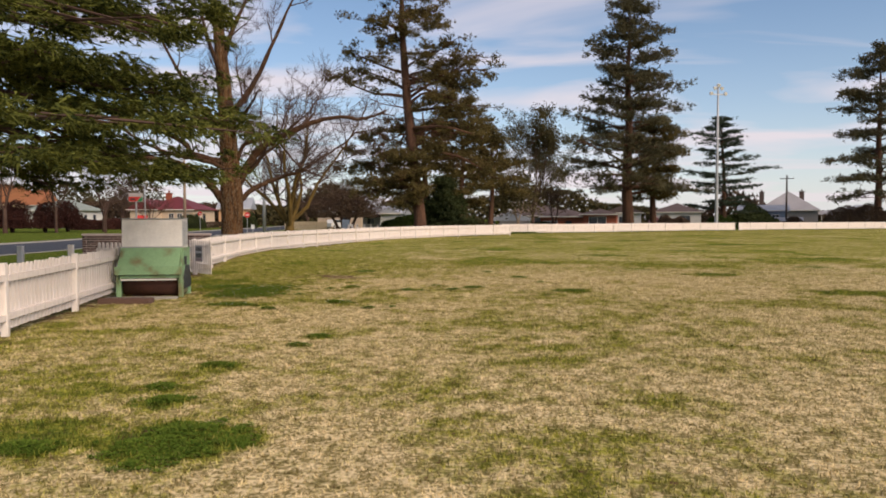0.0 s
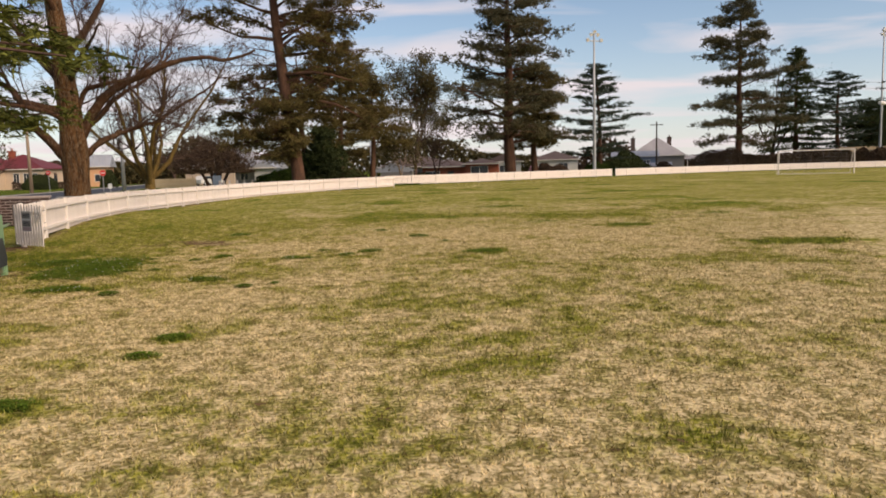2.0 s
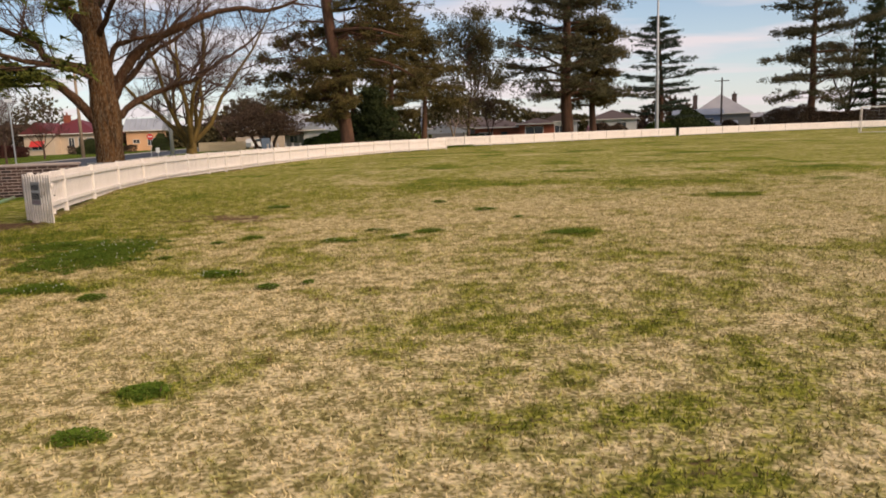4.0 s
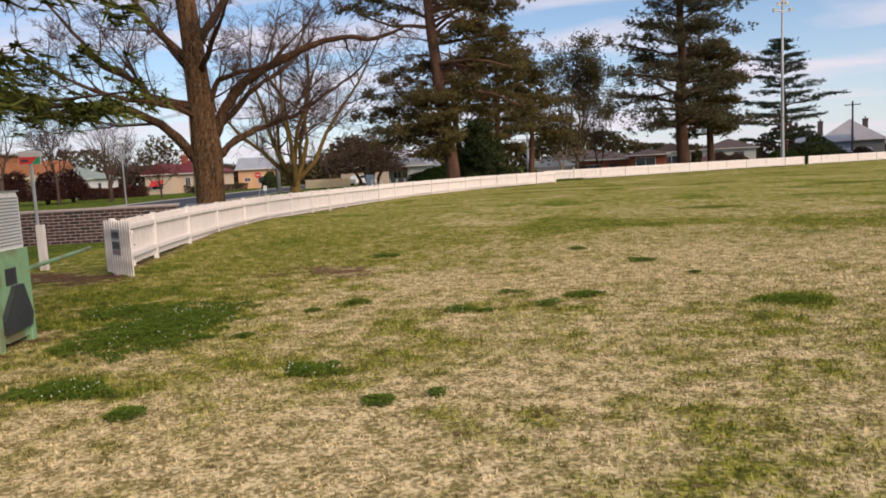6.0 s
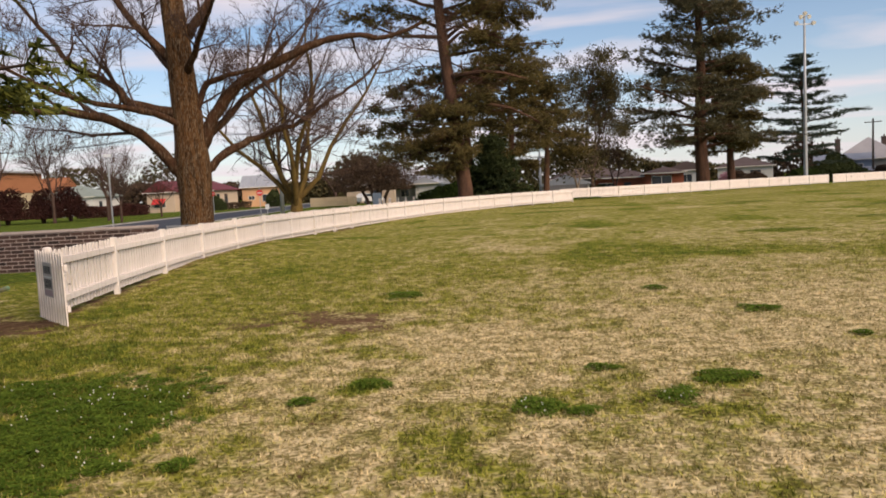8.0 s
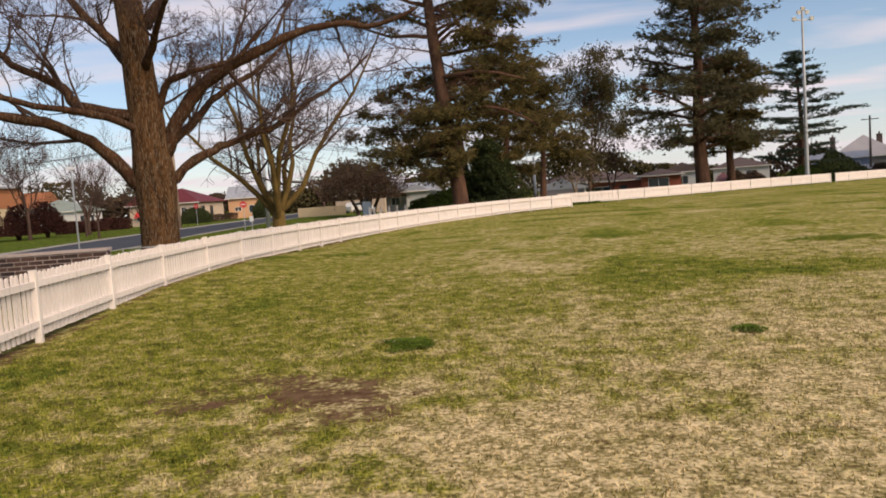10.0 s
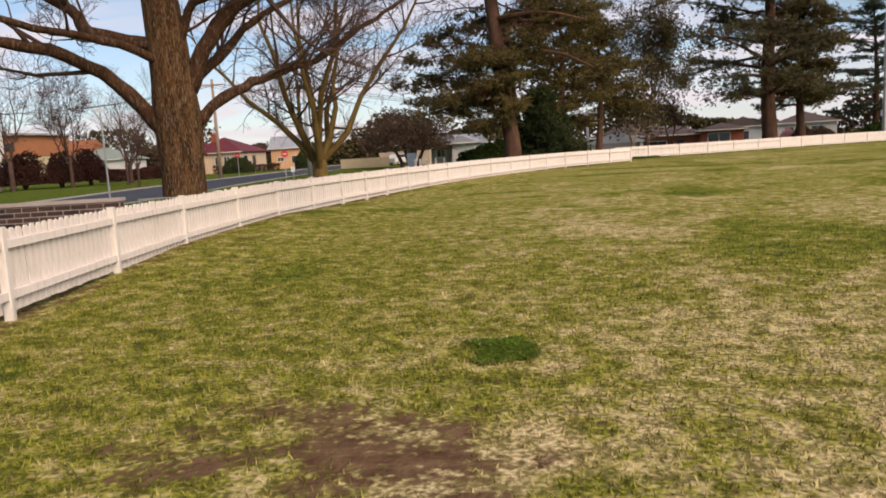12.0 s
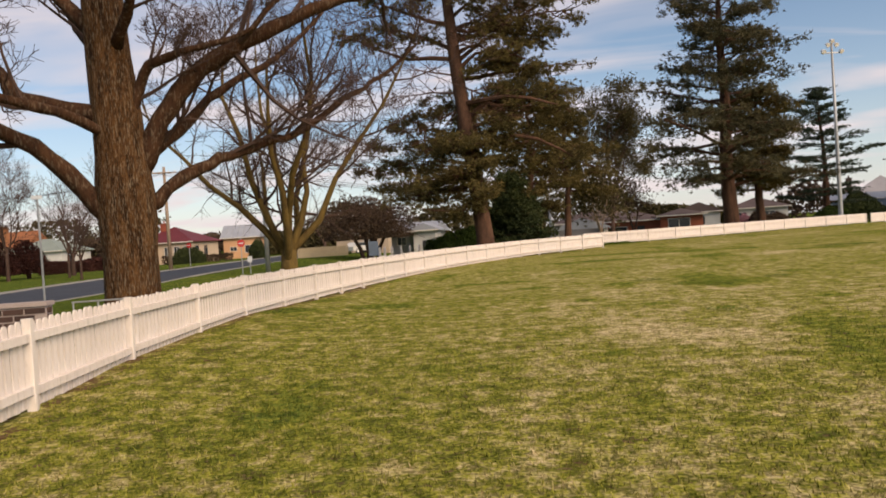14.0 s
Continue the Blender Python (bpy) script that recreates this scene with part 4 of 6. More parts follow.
main = [
    ([at(-0.25, 2.2), at(-1.1, 3.2, -0.2), at(-1.9, 3.7, -0.4), at(-3.0, 3.95, -0.6), at(-4.3, 3.95, -0.7), at(-5.8, 4.4, -0.9), at(-6.9, 4.9, -1.0)], 0.20, 0.05),
    ([at(-0.2, 3.9), at(-1.5, 4.25, 0.3), at(-1.8, 4.7, 0.4), at(-2.8, 5.25, 0.6), at(-3.3, 6.0, 0.8), at(-4.2, 7.2, 1.0)], 0.19, 0.04),
    ([at(-0.2, 3.6, -0.1), at(-1.2, 3.9, -0.9), at(-2.2, 4.0, -1.6), at(-3.6, 4.5, -2.2), at(-4.6, 5.2, -2.6)], 0.12, 0.03),
    ([at(0.3, 2.35), at(1.2, 3.0, 0.1), at(2.0, 3.32, 0.2), at(3.15, 3.72, 0.4), at(4.05, 4.36, 0.5), at(4.9, 4.85, 0.7), at(5.8, 5.6, 0.8)], 0.15, 0.03),
    ([at(0.25, 3.0), at(0.8, 4.05, -0.2), at(1.5, 4.78, -0.4), at(2.3, 5.2, -0.6), at(3.2, 5.65, -0.8), at(4.4, 5.95, -1.0), at(5.4, 5.9, -1.2), at(6.4, 6.3, -1.4)], 0.23, 0.05),
    ([at(0.2, 3.1, 0.15), at(0.95, 3.75, 0.6), at(1.8, 4.6, 1.1), at(3.0, 5.4, 1.6), at(4.2, 6.6, 2.2)], 0.16, 0.04),
    ([at(0.15, 3.7, -0.1), at(0.4, 4.55, -0.3), at(1.0, 4.86, -0.7), at(1.9, 5.05, -1.1), at(2.6, 5.7, -1.5)], 0.13, 0.03),
    ([at(-0.2, 5.2), at(-1.2, 6.4, 0.6), at(-2.0, 7.9, 1.2), at(-2.9, 9.8, 1.7)], 0.16, 0.04),
    ([at(0.1, 6.0), at(1.0, 7.4, -0.3), at(1.8, 9.2, -0.6), at(2.6, 11.0, -0.9)], 0.17, 0.04),
    ([at(-0.1, 7.0, 0.1), at(-0.9, 8.6, -0.8), at(-1.5, 10.6, -1.4)], 0.14, 0.04),
    ([at(-0.3, 8.0), at(0.3, 9.8, 0.8), at(1.2, 11.8, 1.3), at(1.6, 13.4, 1.6)], 0.15, 0.03),
    ([at(-0.6, 10.4, 0), at(-0.8, 12.2, 0.2), at(-0.7, 14.2, 0.4)], 0.19, 0.03),
    ([at(0.0, 4.6, 0.2), at(-0.5, 5.6, 1.6), at(-0.8, 6.4, 3.0), at(-1.0, 7.6, 4.2)], 0.15, 0.03),
    ([at(0.0, 5.0, -0.2), at(0.4, 5.9, -1.5), at(0.7, 6.6, -2.8)], 0.12, 0.03),
]
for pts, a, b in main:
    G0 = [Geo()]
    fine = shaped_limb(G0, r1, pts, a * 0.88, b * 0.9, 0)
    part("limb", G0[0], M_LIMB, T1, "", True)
    L = sum((q - p).length for p, q in zip(fine, fine[1:]))
    branch_along(G1, r1, fine, L * 0.66, a * 0.58, 0, 4, None, 0.45, 0.55, (6, 8), 0.53, 0.12)
for g in (G1[2], G1[3]):
    G1[1].add(g.v, g.f)
tagged(part("twig_mass", G1[1], M_TWIG, T1), "", "", "", "stuff")


def bare_tree(label, x, y, h, stems, seed, bark, spread=0.5, maxd=3, r0=0.2, kids=(5, 7), fork=0.12, twigs=None, lift=0.5, fine=0.009):
    """A leafless tree whose stems part low down."""
    r = random.Random(seed)
    t = thing("bare_tree", label, "tree", x, y, gz(x, y))
    G = [Geo(), Geo(), Geo()]
    zf = h * fork
    tg = Geo().tube([(0, 0, -0.3), (0, 0, 0), (0, 0, zf * 0.5), (0.02, 0, zf * 1.15)], [r0 * 1.4, r0 * 1.2, r0, r0 * 0.85], 12)
    part("trunk", tg, bark, t, "", True)
    for i in range(stems):
        a = 6.283 * i / stems + r.uniform(-0.4, 0.4)
        s = spread * r.uniform(0.5, 1.2)
        d = Vector((math.cos(a) * s, math.sin(a) * s, 1)).normalized()
        L = (h - zf) * r.uniform(0.75, 1.05)
        pts = [Vector((0, 0, zf * r.uniform(0.75, 1.05)))]
        for _ in range(6):
            d = (d + Vector((r.uniform(-1, 1), r.uniform(-1, 1), 0)) * 0.34 + Vector((0, 0, 0.16))).normalized()
            pts.append(pts[-1] + d * L / 6)
        G[0].tube(pts, [r0 * 0.46 * (1 - 0.86 * k / 6) for k in range(7)], 8, False)
        branch_along(G, r, pts, L * 0.6, r0 * 0.36, 0, maxd, None, lift, 0.4, kids, 0.55, 0.18, fine)
    part("limb", G[0], bark, t, "", True)
    tw = Geo().add(G[1].v, G[1].f).add(G[2].v, G[2].f)
    tagged(part("twig_mass", tw, twigs or M_TWIG, t), "", "", "", "stuff")
    return t


bare_tree("bare spreading tree with yellow lichen on its stems", -11.52, 36.2, 9.4, 9, 5, M_LICHEN, 0.9, 3, 0.26, (8, 9), 0.13, None, 0.2, 0.006)

# the dark cedar by the gateway
conifer("cedar_tree", "dark green cedar with drooping layered branches over the fence", -8.75, 9.8, 14.0, 5.7, 2.85, 0.24, 31, M_CEDAR, M_TWIG, 94, "layer", 26, 20, 0.23, 5, 0.17, -0.15, (0, 0), 0.075, 0.5, lo=0.75, lat=0.2, along=1.3, droop=-0.45)

# pines round the oval


def old_pine(label, x, y, axis, limbs, seed, crown=(), dead=(), size=0.30):
    """An old pine: bent trunk, bare limbs and flat pads of needles on them. limbs: start height, tip across, tip height, tip depth, pad radius."""
    r, rg = np.random.default_rng(seed), random.Random(seed)
    t = thing("pine_tree", label, "tree", x, y, gz(x, y))
    zz, uu, rr_ = [a[1] for a in axis], [a[0] for a in axis], [a[2] for a in axis]
    ax = lambda z: Vector((float(np.interp(z, zz, uu)), 0.1 * math.sin(z * 0.6), z))
    zs = list(np.linspace(zz[0], zz[-1], 26))
    part("trunk", Geo().tube([ax(z) for z in zs], [float(np.interp(z, zz, rr_)) for z in zs], 12), M_PINEBARK, t, "", True)
    limbs = list(limbs)
    if crown:
        z0, z1, n, L0, L1, pr = crown
        for i in range(n):
            v = (i + r.random()) / n
            z, a, L = z0 + (z1 - z0) * v, i * 2.4 + r.uniform(-0.5, 0.5), (L0 + (L1 - L0) * v) * r.uniform(0.6, 1.15)
            c = ax(z)
            limbs.append((z, c.x + math.cos(a) * L, z + L * r.uniform(0.0, 0.35), math.sin(a) * L, pr * r.uniform(0.7, 1.15)))
    G, cs = Geo(), []
    for z, u, tz, n, pr in limbs:
        p0, p3 = ax(z), Vector((u, n, tz))
        L = (p3 - p0).length
        sag = Vector((r.normal(), r.normal(), r.normal() + 0.6)) * 0.09 * L
        fine = [p0.lerp(p3, v) + sag * math.sin(v * 3.1) + Vector(r.normal(size=3) * 0.05) for v in (0, 0.2, 0.4, 0.6, 0.8, 1.0)]
        b = float(np.interp(z, zz, rr_)) * 0.36 + 0.02
        G.tube(fine, [b, b * 0.8, b * 0.62, b * 0.48, b * 0.34, b * 0.16], 6, False)
        m = 8 + int(pr * 10)
        for k in range(m):
            v = 1.0 - 0.62 * r.random() ** 1.6
            base = p0.lerp(p3, v)
            off = r.normal(size=3) * (0.75, 0.75, 0.34) * pr
            c = np.array(base) + off
            G.tube([base, base + Vector(off) * 0.5 + Vector((0, 0, -0.08)), Vector(c)], [b * 0.28, b * 0.18, 0.012], 4, False)
            q = int(24 * r.uniform(0.5, 1.4))
            cs.append(c + r.normal(size=(q, 3)) * (0.25, 0.25, 0.15) * (0.7 + 0.4 * pr))
    DG = [Geo(), Geo(), Geo()]
    for z, u, tz, n in dead:
        p0 = ax(z)
        d = Vector((u, n, tz)) - p0
        grow(DG, rg, p0, d, d.length, 0.065, 0, 2, None, -0.15, 0.5, (8, 10), 0.6, 0.013)
    for q in DG:
        G.add(q.v, q.f)
    tagged(part("branchwork", G, M_PINEBARK, t), "", "", "", "stuff")
    part("crown", tri_mesh("crown", tufts(np.concatenate(cs), size, 9, r, 0.075, 0.8, (0, 0, 0.35)), M_NEEDLE), M_NEEDLE, t)
    return t


old_pine("tall old pine with an open irregular crown", -7.5, 57.6,
         [(0.05, -0.4, 0.68), (0, 0.2, 0.58), (0, 1.2, 0.50), (-0.26, 3.5, 0.46), (-0.68, 7.7, 0.42), (-1.08, 11.4, 0.37), (-1.32, 14.7, 0.30), (-1.5, 18, 0.22), (-1.4, 21.5, 0.13), (-1.2, 24.0, 0.04)],
         [(3.2, -1.7, 2.9, -0.8, 0.8), (4.7, -3.5, 4.8, -0.6, 1.0), (4.3, -5.0, 3.8, 0.5, 0.8), (6.7, -2.8, 6.5, -0.4, 0.9), (6.9, -1.2, 6.7, -1.2, 0.9), (5.6, 0.5, 5.5, -1.3, 0.8), (5.0, -1.1, 4.9, -1.5, 0.8), (4.0, 0.2, 3.9, -1.2, 0.7), (6.4, 0.1, 6.5, -1.6, 0.9),
          (7.2, 2.2, 7.6, -0.5, 1.1), (7.0, 3.8, 6.4, 0.3, 1.2), (6.4, 6.0, 5.0, 0.5, 1.0), (8.2, 4.0, 9.2, 0.8, 1.4), (9.0, 5.2, 8.2, -0.3, 0.9), (8.6, 2.4, 9.6, 2.0, 1.0),
          (10.4, 5.0, 10.8, 0.2, 0.7), (10.8, 2.6, 11.5, -0.5, 1.3), (11.3, 4.3, 12.6, 0.4, 1.1), (12.6, 5.4, 13.6, -0.3, 1.0), (13.2, 3.2, 14.3, 0.6, 1.0),
          (11.6, -7.2, 13.6, 0.2, 1.0), (12.2, -5.0, 13.9, 0.6, 0.9), (13.6, -5.6, 15.2, -0.8, 1.0), (9.4, -1.4, 9.2, 3.0, 0.9),
          (13, 2.0, 13.6, 0.3, 0.9), (14, 1.2, 15.2, -0.6, 0.9), (13.4, 5.0, 15.0, 0.4, 0.9), (11.8, 1.6, 11.4, 0.5, 0.8), (12.8, 3.6, 12.7, 0.6, 0.8)],
         3, (15.0, 23.8, 17, 4.8, 1.0, 1.0), [(8.6, -4.4, 8.4, -0.4), (9.6, -5.0, 9.8, 0.3), (10.6, -4.6, 11.2, -0.8), (9.0, -3.2, 7.6, 0.8), (10.2, 2.2, 8.8, -1.4), (12.4, 0.8, 12.6, -2.2)])
conifer("pine_tree", "broad dark pine standing behind the tall pine", -4.9, 66.5, 12.8, 5.6, 3.0, 0.34, 4, M_NEEDLE, None, 36, "open", 11, 19, 0.36, 7, 0.30, 0.0, (0, 0), 0.085, lo=0.35, vs=0.6, inner=0.28, jit=0.22)
conifer("pine_tree", "dark bushy pine beside the fence", -2.3, 71.5, 10.6, 3.6, 4.0, 0.3, 5, M_NEEDLE, None, 28, "cone", 9, 16, 0.34, 7, 0.30, 0.05, (0, 0), 0.085, vs=0.6, jit=0.2)
old_pine("brownish pine reaching out behind the tall pine", -8.1, 66.0,
         [(0.1, -0.4, 0.4), (0, 0.2, 0.34), (0.1, 3.0, 0.30), (-0.2, 6.0, 0.24), (-0.3, 9.2, 0.16), (-0.4, 12.0, 0.05)],
         [(8, -5.0, 10.4, 0, 0.9), (8.5, -6.6, 9.7, 0.5, 0.8), (7.5, -7.7, 8.5, -0.4, 0.8), (7, -4.1, 8.3, 0.3, 1.0), (6.5, -6.0, 7.1, -0.5, 0.9), (6, -8.7, 6.9, 0.4, 0.8), (6, -3.2, 6.3, -0.3, 0.9), (5.5, -5.0, 5.5, 0.2, 0.9), (5, -7.2, 5.5, -0.2, 0.7), (9.5, -3.4, 10.9, 0.2, 0.8), (5, -2.6, 4.6, 0.3, 0.8), (9, -1.6, 9.4, 0.4, 0.8), (10, 0.5, 11.0, 0.0, 0.8), (6.8, -7.0, 7.6, 0.8, 0.7)],
         6, (), [(5.0, -3.6, 6.6, -0.6), (6.6, -5.4, 9.0, 0.6), (5.4, -6.6, 5.0, 0.6), (7.4, -8.2, 8.0, 0.2)])
conifer("pine_tree", "dense low dark green conifer", -6.3, 64.0, 5.0, 2.3, 0.4, 0.2, 7, M_NEEDLE2, None, 44, "cone", 7, 18, 0.3, 8, 0.36, 0.0)
conifer("pine_tree", "very tall conical pine beyond the far fence", 13.3, 87.8, 28.2, 9.0, 4.2, 0.72, 8, M_GREYPINE, None, 84, "cone", 14, 17, 0.42, 7, 0.34, 0.0, (0, 0), 0.085, lo=0.45, vs=0.72, power=0.6, inner=0.32, jit=0.24)
conifer("pine_tree", "smaller pine close beside the conical pine", 16.8, 90.5, 13.5, 6.2, 3.6, 0.45, 9, M_NEEDLE, None, 40, "open", 12, 17, 0.42, 7, 0.34, 0.0, (0, 0), 0.085, lo=0.4, vs=0.7, inner=0.3, jit=0.24)
conifer("cedar_tree", "flat-topped blue-green cedar with level layers", 31.0, 112.5, 17.6, 8.0, 3.0, 0.45, 10, M_BLUECEDAR, None, 36, "layer", 11, 26, 0.34, 7, 0.45, 0.06, (-0.6, 0), 0.12, 0.35, vs=0.2)
conifer("pine_tree", "tall dark pine with ragged open crown", 54.6, 116.5, 28.0, 10.0, 5.0, 0.6, 11, M_GREYPINE, None, 52, "cone", 13, 20, 0.5, 6, 0.42, 0.0, (0, 0), 0.09, lo=0.38, vs=0.65, power=0.55, inner=0.36, jit=0.24)
conifer("fir_tree", "dark narrow fir beyond the goal", 68.3, 124.5, 21.2, 6.0, 4.0, 0.5, 12, M_NEEDLE2, None, 54, "cone", 10, 17, 0.44, 7, 0.38, -0.1, (0, 0), 0.09, vs=0.5)
conifer("cedar_tree", "layered dark cedar beyond the goal", 74.5, 122.5, 16.6, 7.8, 3.0, 0.45, 13, M_BLUECEDAR, None, 36, "layer", 10, 22, 0.40, 7, 0.5, 0.05, (0, 0), 0.12, 0.35, vs=0.2)
conifer("pine_tree", "low broad dark tree at the oval's corner", 84.0, 126.0, 11.5, 8.0, 3.0, 0.5, 14, M_NEEDLE2, None, 50, "open", 8, 16, 0.5, 8, 0.7, 0.0)
bare_tree("leafless grey tree between the pines", 65.0, 126.0, 19.5, 5, 15, M_TWIG, 0.38, 2, 0.4, (7, 9), 0.2)


def leafy_tree(label, x, y, h, rad, seed, mat, bark, stems=4, size=0.3, per=11, r0=0.2, fork=0.25, name="gum_tree", cloud=0.5, keep=1.0):
    """An open-crowned leafy tree: stems, branches and clusters of leaves."""
    r, rn = random.Random(seed), np.random.default_rng(seed)
    t = thing(name, label, "tree", x, y, gz(x, y))
    G, tips = [Geo(), Geo(), Geo()], []
    zf = h * fork
    part("trunk", Geo().tube([(0, 0, -0.3), (0, 0, 0), (0.05, 0, zf)], [r0 * 1.3, r0 * 1.1, r0 * 0.8], 10), bark, t, "", True)
    for i in range(stems):
        a = 6.283 * i / stems + r.uniform(-0.5, 0.5)
        d = Vector((math.cos(a) * rad / h * 1.1, math.sin(a) * rad / h * 1.1, 1))
        grow(G, r, (0.05, 0, zf * 0.97), d, (h - zf) * r.uniform(0.75, 0.95), r0 * 0.55, 0, 2, tips, 0.35, 0.4, (7, 10), 0.55)
    lb = Geo()
    for g in G:
        lb.add(g.v, g.f)
    tagged(part("branchwork", lb, bark, t), "", "", "", "stuff")
    c = np.array([tuple(p) for p in tips])
    if keep < 1:
        c = c[vnoise(c[:, 0] / 1.5 + 7, c[:, 2] / 1.3 + c[:, 1] / 1.7, seed) > 1 - keep - 0.02]
    c = np.repeat(c, per, 0) + rn.normal(size=(len(c) * per, 3)) * cloud
    part("crown", tri_mesh("crown", tufts(c, size, 4, rn, 0.26), mat), mat, t)
    return t


leafy_tree("leafy evergreen with dark arching limbs and clumped crown", 1.9, 82.5, 12.4, 3.4, 41, M_GUM, M_TWIG, 6, 0.16, 46, 0.2, 0.16, cloud=0.32, keep=0.47)
leafy_tree("multi-stemmed pale-barked tree by the fence", 0.3, 75.6, 6.6, 1.8, 42, M_GUM, M_POLEWOOD, 4, 0.26, 4, 0.14, 0.12)
leafy_tree("small open tree near the far houses", 4.6, 90.0, 6.5, 2.4, 43, M_BRUSH, M_TWIG, 4, 0.2, 2, 0.14, 0.2, "small_tree")


def shrub(label, x, y, rx, ry, h, seed, mat, size=0.22, dens=1.0, name="shrub", category="shrub", z=None, shell=0.55, lift=0.0):
    """A rounded shrub: a mound of leaf clusters with an uneven outline."""
    r = np.random.default_rng(seed)
    n = int(900 * dens * max(1.0, rx * ry * h * 0.6))
    n = min(n, 9000)
    d = r.normal(size=(n, 3))
    d[:, 2] = np.abs(d[:, 2])
    d /= np.linalg.norm(d, axis=1, keepdims=True)
    lump = 0.75 + 0.5 * vnoise(d[:, 0] * 2.3 + seed, d[:, 1] * 2.3 + d[:, 2] * 2.0, seed)
    q = d * (shell + (1 - shell) * r.random((n, 1)) ** 0.5) * lump[:, None] * (rx, ry, h * 0.86)
    q[:, 2] = np.maximum(q[:, 2], 0.03) + lift
    t = thing(name, label, category, x, y, gz(x, y) if z is None else z)
    st, rg = Geo(), random.Random(seed)
    for _ in range(7):
        a, s = rg.uniform(0, 6.283), rg.uniform(0.2, 0.55)
        st.tube([(0.1 * math.cos(a), 0.1 * math.sin(a), -0.1), (rx * s * 0.5 * math.cos(a), ry * s * 0.5 * math.sin(a), lift + h * 0.35), (rx * s * math.cos(a), ry * s * math.sin(a), lift + h * 0.7)], [0.06 + lift * 0.06, 0.045 + lift * 0.04, 0.015], 5, False)
    tagged(part("stems", st, M_TWIG, t), "", "", "", "stuff")
    part("foliage", tri_mesh("foliage", tufts(q, size, 5, r, 0.3), mat), mat, t)
    return t


def hedge(label, x0, y0, x1, y1, w, h, seed, mat, size=0.22, dens=1.0, name="hedge"):
    r = np.random.default_rng(seed)
    L = math.hypot(x1 - x0, y1 - y0)
    n = min(14000, int(260 * dens * L * h))
    u, v, z = r.uniform(0, L, n), r.uniform(-w / 2, w / 2, n), r.random(n) ** 0.75
    z = z * h * (0.82 + 0.36 * vnoise(u / 1.3, v * 0 + seed, seed))
    t = thing(name, label, "hedge", x0, y0, gz((x0 + x1) / 2, (y0 + y1) / 2), math.degrees(math.atan2(y1 - y0, x1 - x0)))
    st = Geo()
    for k in range(int(L / 0.8) + 1):
        st.tube([(k * 0.8, 0, -0.1), (k * 0.8 + 0.1, 0.1, h * 0.8)], [0.05, 0.02], 4, False)
    tagged(part("stems", st, M_TWIG, t), "", "", "", "stuff")
    part("foliage", tri_mesh("foliage", tufts(np.stack([u, v, z], 1), size, 5, r, 0.3), mat), mat, t)
    return t


dt = shrub("broad brown domed tree by the street", -22.8, 92.5, 4.9, 4.2, 5.6, 51, M_BRUSH, 0.2, 2.4, "domed_tree", "tree", None, 0.3, 2.3)
for sx, sy in ((-0.5, 0.2), (0.3, -0.2), (1.2, 0.3), (-1.4, -0.3)):
    part("trunk", Geo().tube([(sx * 0.5, sy, -0.2), (sx * 0.8, sy, 1.4), (sx * 1.6, sy, 3.4), (sx * 2.2, sy, 5.0)], [0.26, 0.2, 0.14, 0.06], 8), M_TWIG, dt, "", True)
shrub("dense green rounded shrub beside the grey garage", -13.3, 92.5, 2.2, 1.9, 3.0, 52, M_SHRUB)
shrub("dark green shrub under the tall pine", -9.6, 62.5, 2.3, 1.8, 2.7, 53, M_SHRUB)
shrub("dark rounded shrub in a front garden", 2.8, 96.5, 1.9, 1.5, 2.6, 54, M_NEEDLE2)
shrub("brown shrub before the white house", 22.5, 108.0, 2.8, 2.0, 3.2, 55, M_BRUSH)
shrub("dark low shrub by the light pole", 28.0, 104.0, 2.6, 1.8, 2.7, 56, M_SHRUB)
shrub("pink blossom tree in a front garden", 20.4, 110.0, 1.5, 1.4, 2.9, 57, M_PINK, 0.2, 0.8, "blossom_tree", "tree")
shrub("dark green garden shrubs by the blue house", 36.2, 118.0, 4.2, 2.2, 4.6, 58, M_NEEDLE2, 0.4, 0.5)
shrub("leafless brown shrub below the ragged pine", 50.0, 113.0, 4.2, 2.2, 4.2, 59, M_BRUSH, 0.2, 0.35)
shrub("brown shrub by the verandah house", 44.0, 122.0, 2.2, 1.8, 3.0, 60, M_BRUSH)
shrub("dark clipped shrub in front of the red-roofed house", -52.5, 109.2, 2.4, 1.6, 2.4, 61, M_NEEDLE2, 0.2)
shrub("dark upright shrub by the peach house", -44.1, 113.1, 1.2, 1.2, 3.6, 62, M_NEEDLE2, 0.2)
hedge("brown straggly hedge behind the goal", 57.0, 121.5, 82.0, 117.0, 1.5, 3.1, 63, M_BRUSH, 0.35, 0.7)
hedge("dark brown clipped hedge across the street", -63.5, 61.0, -52.5, 61.0, 1.2, 1.9, 64, M_BRUSH, 0.22, 0.8)
hedge("dark red low hedge before the white cottage", -61.5, 91.8, -57.3, 100.7, 1.2, 1.5, 65, M_REDHEDGE)
for k, (sx, sy, sr, sh) in enumerate([(-65.0, 73.5, 2.1, 3.2), (-59.5, 72.5, 2.0, 3.4), (-58.2, 76.0, 2.2, 3.8), (-54.5, 76.6, 1.9, 3.4), (-55.0, 81.5, 2.1, 3.8)]):
    shrub("purple-brown twiggy shrub on the grass verge", sx, sy, sr, sr * 0.9, sh, 66 + k, M_REDHEDGE, 0.2, 0.42, "shrub", "shrub", None, 0.25, 0.5)
rk = random.Random(5)
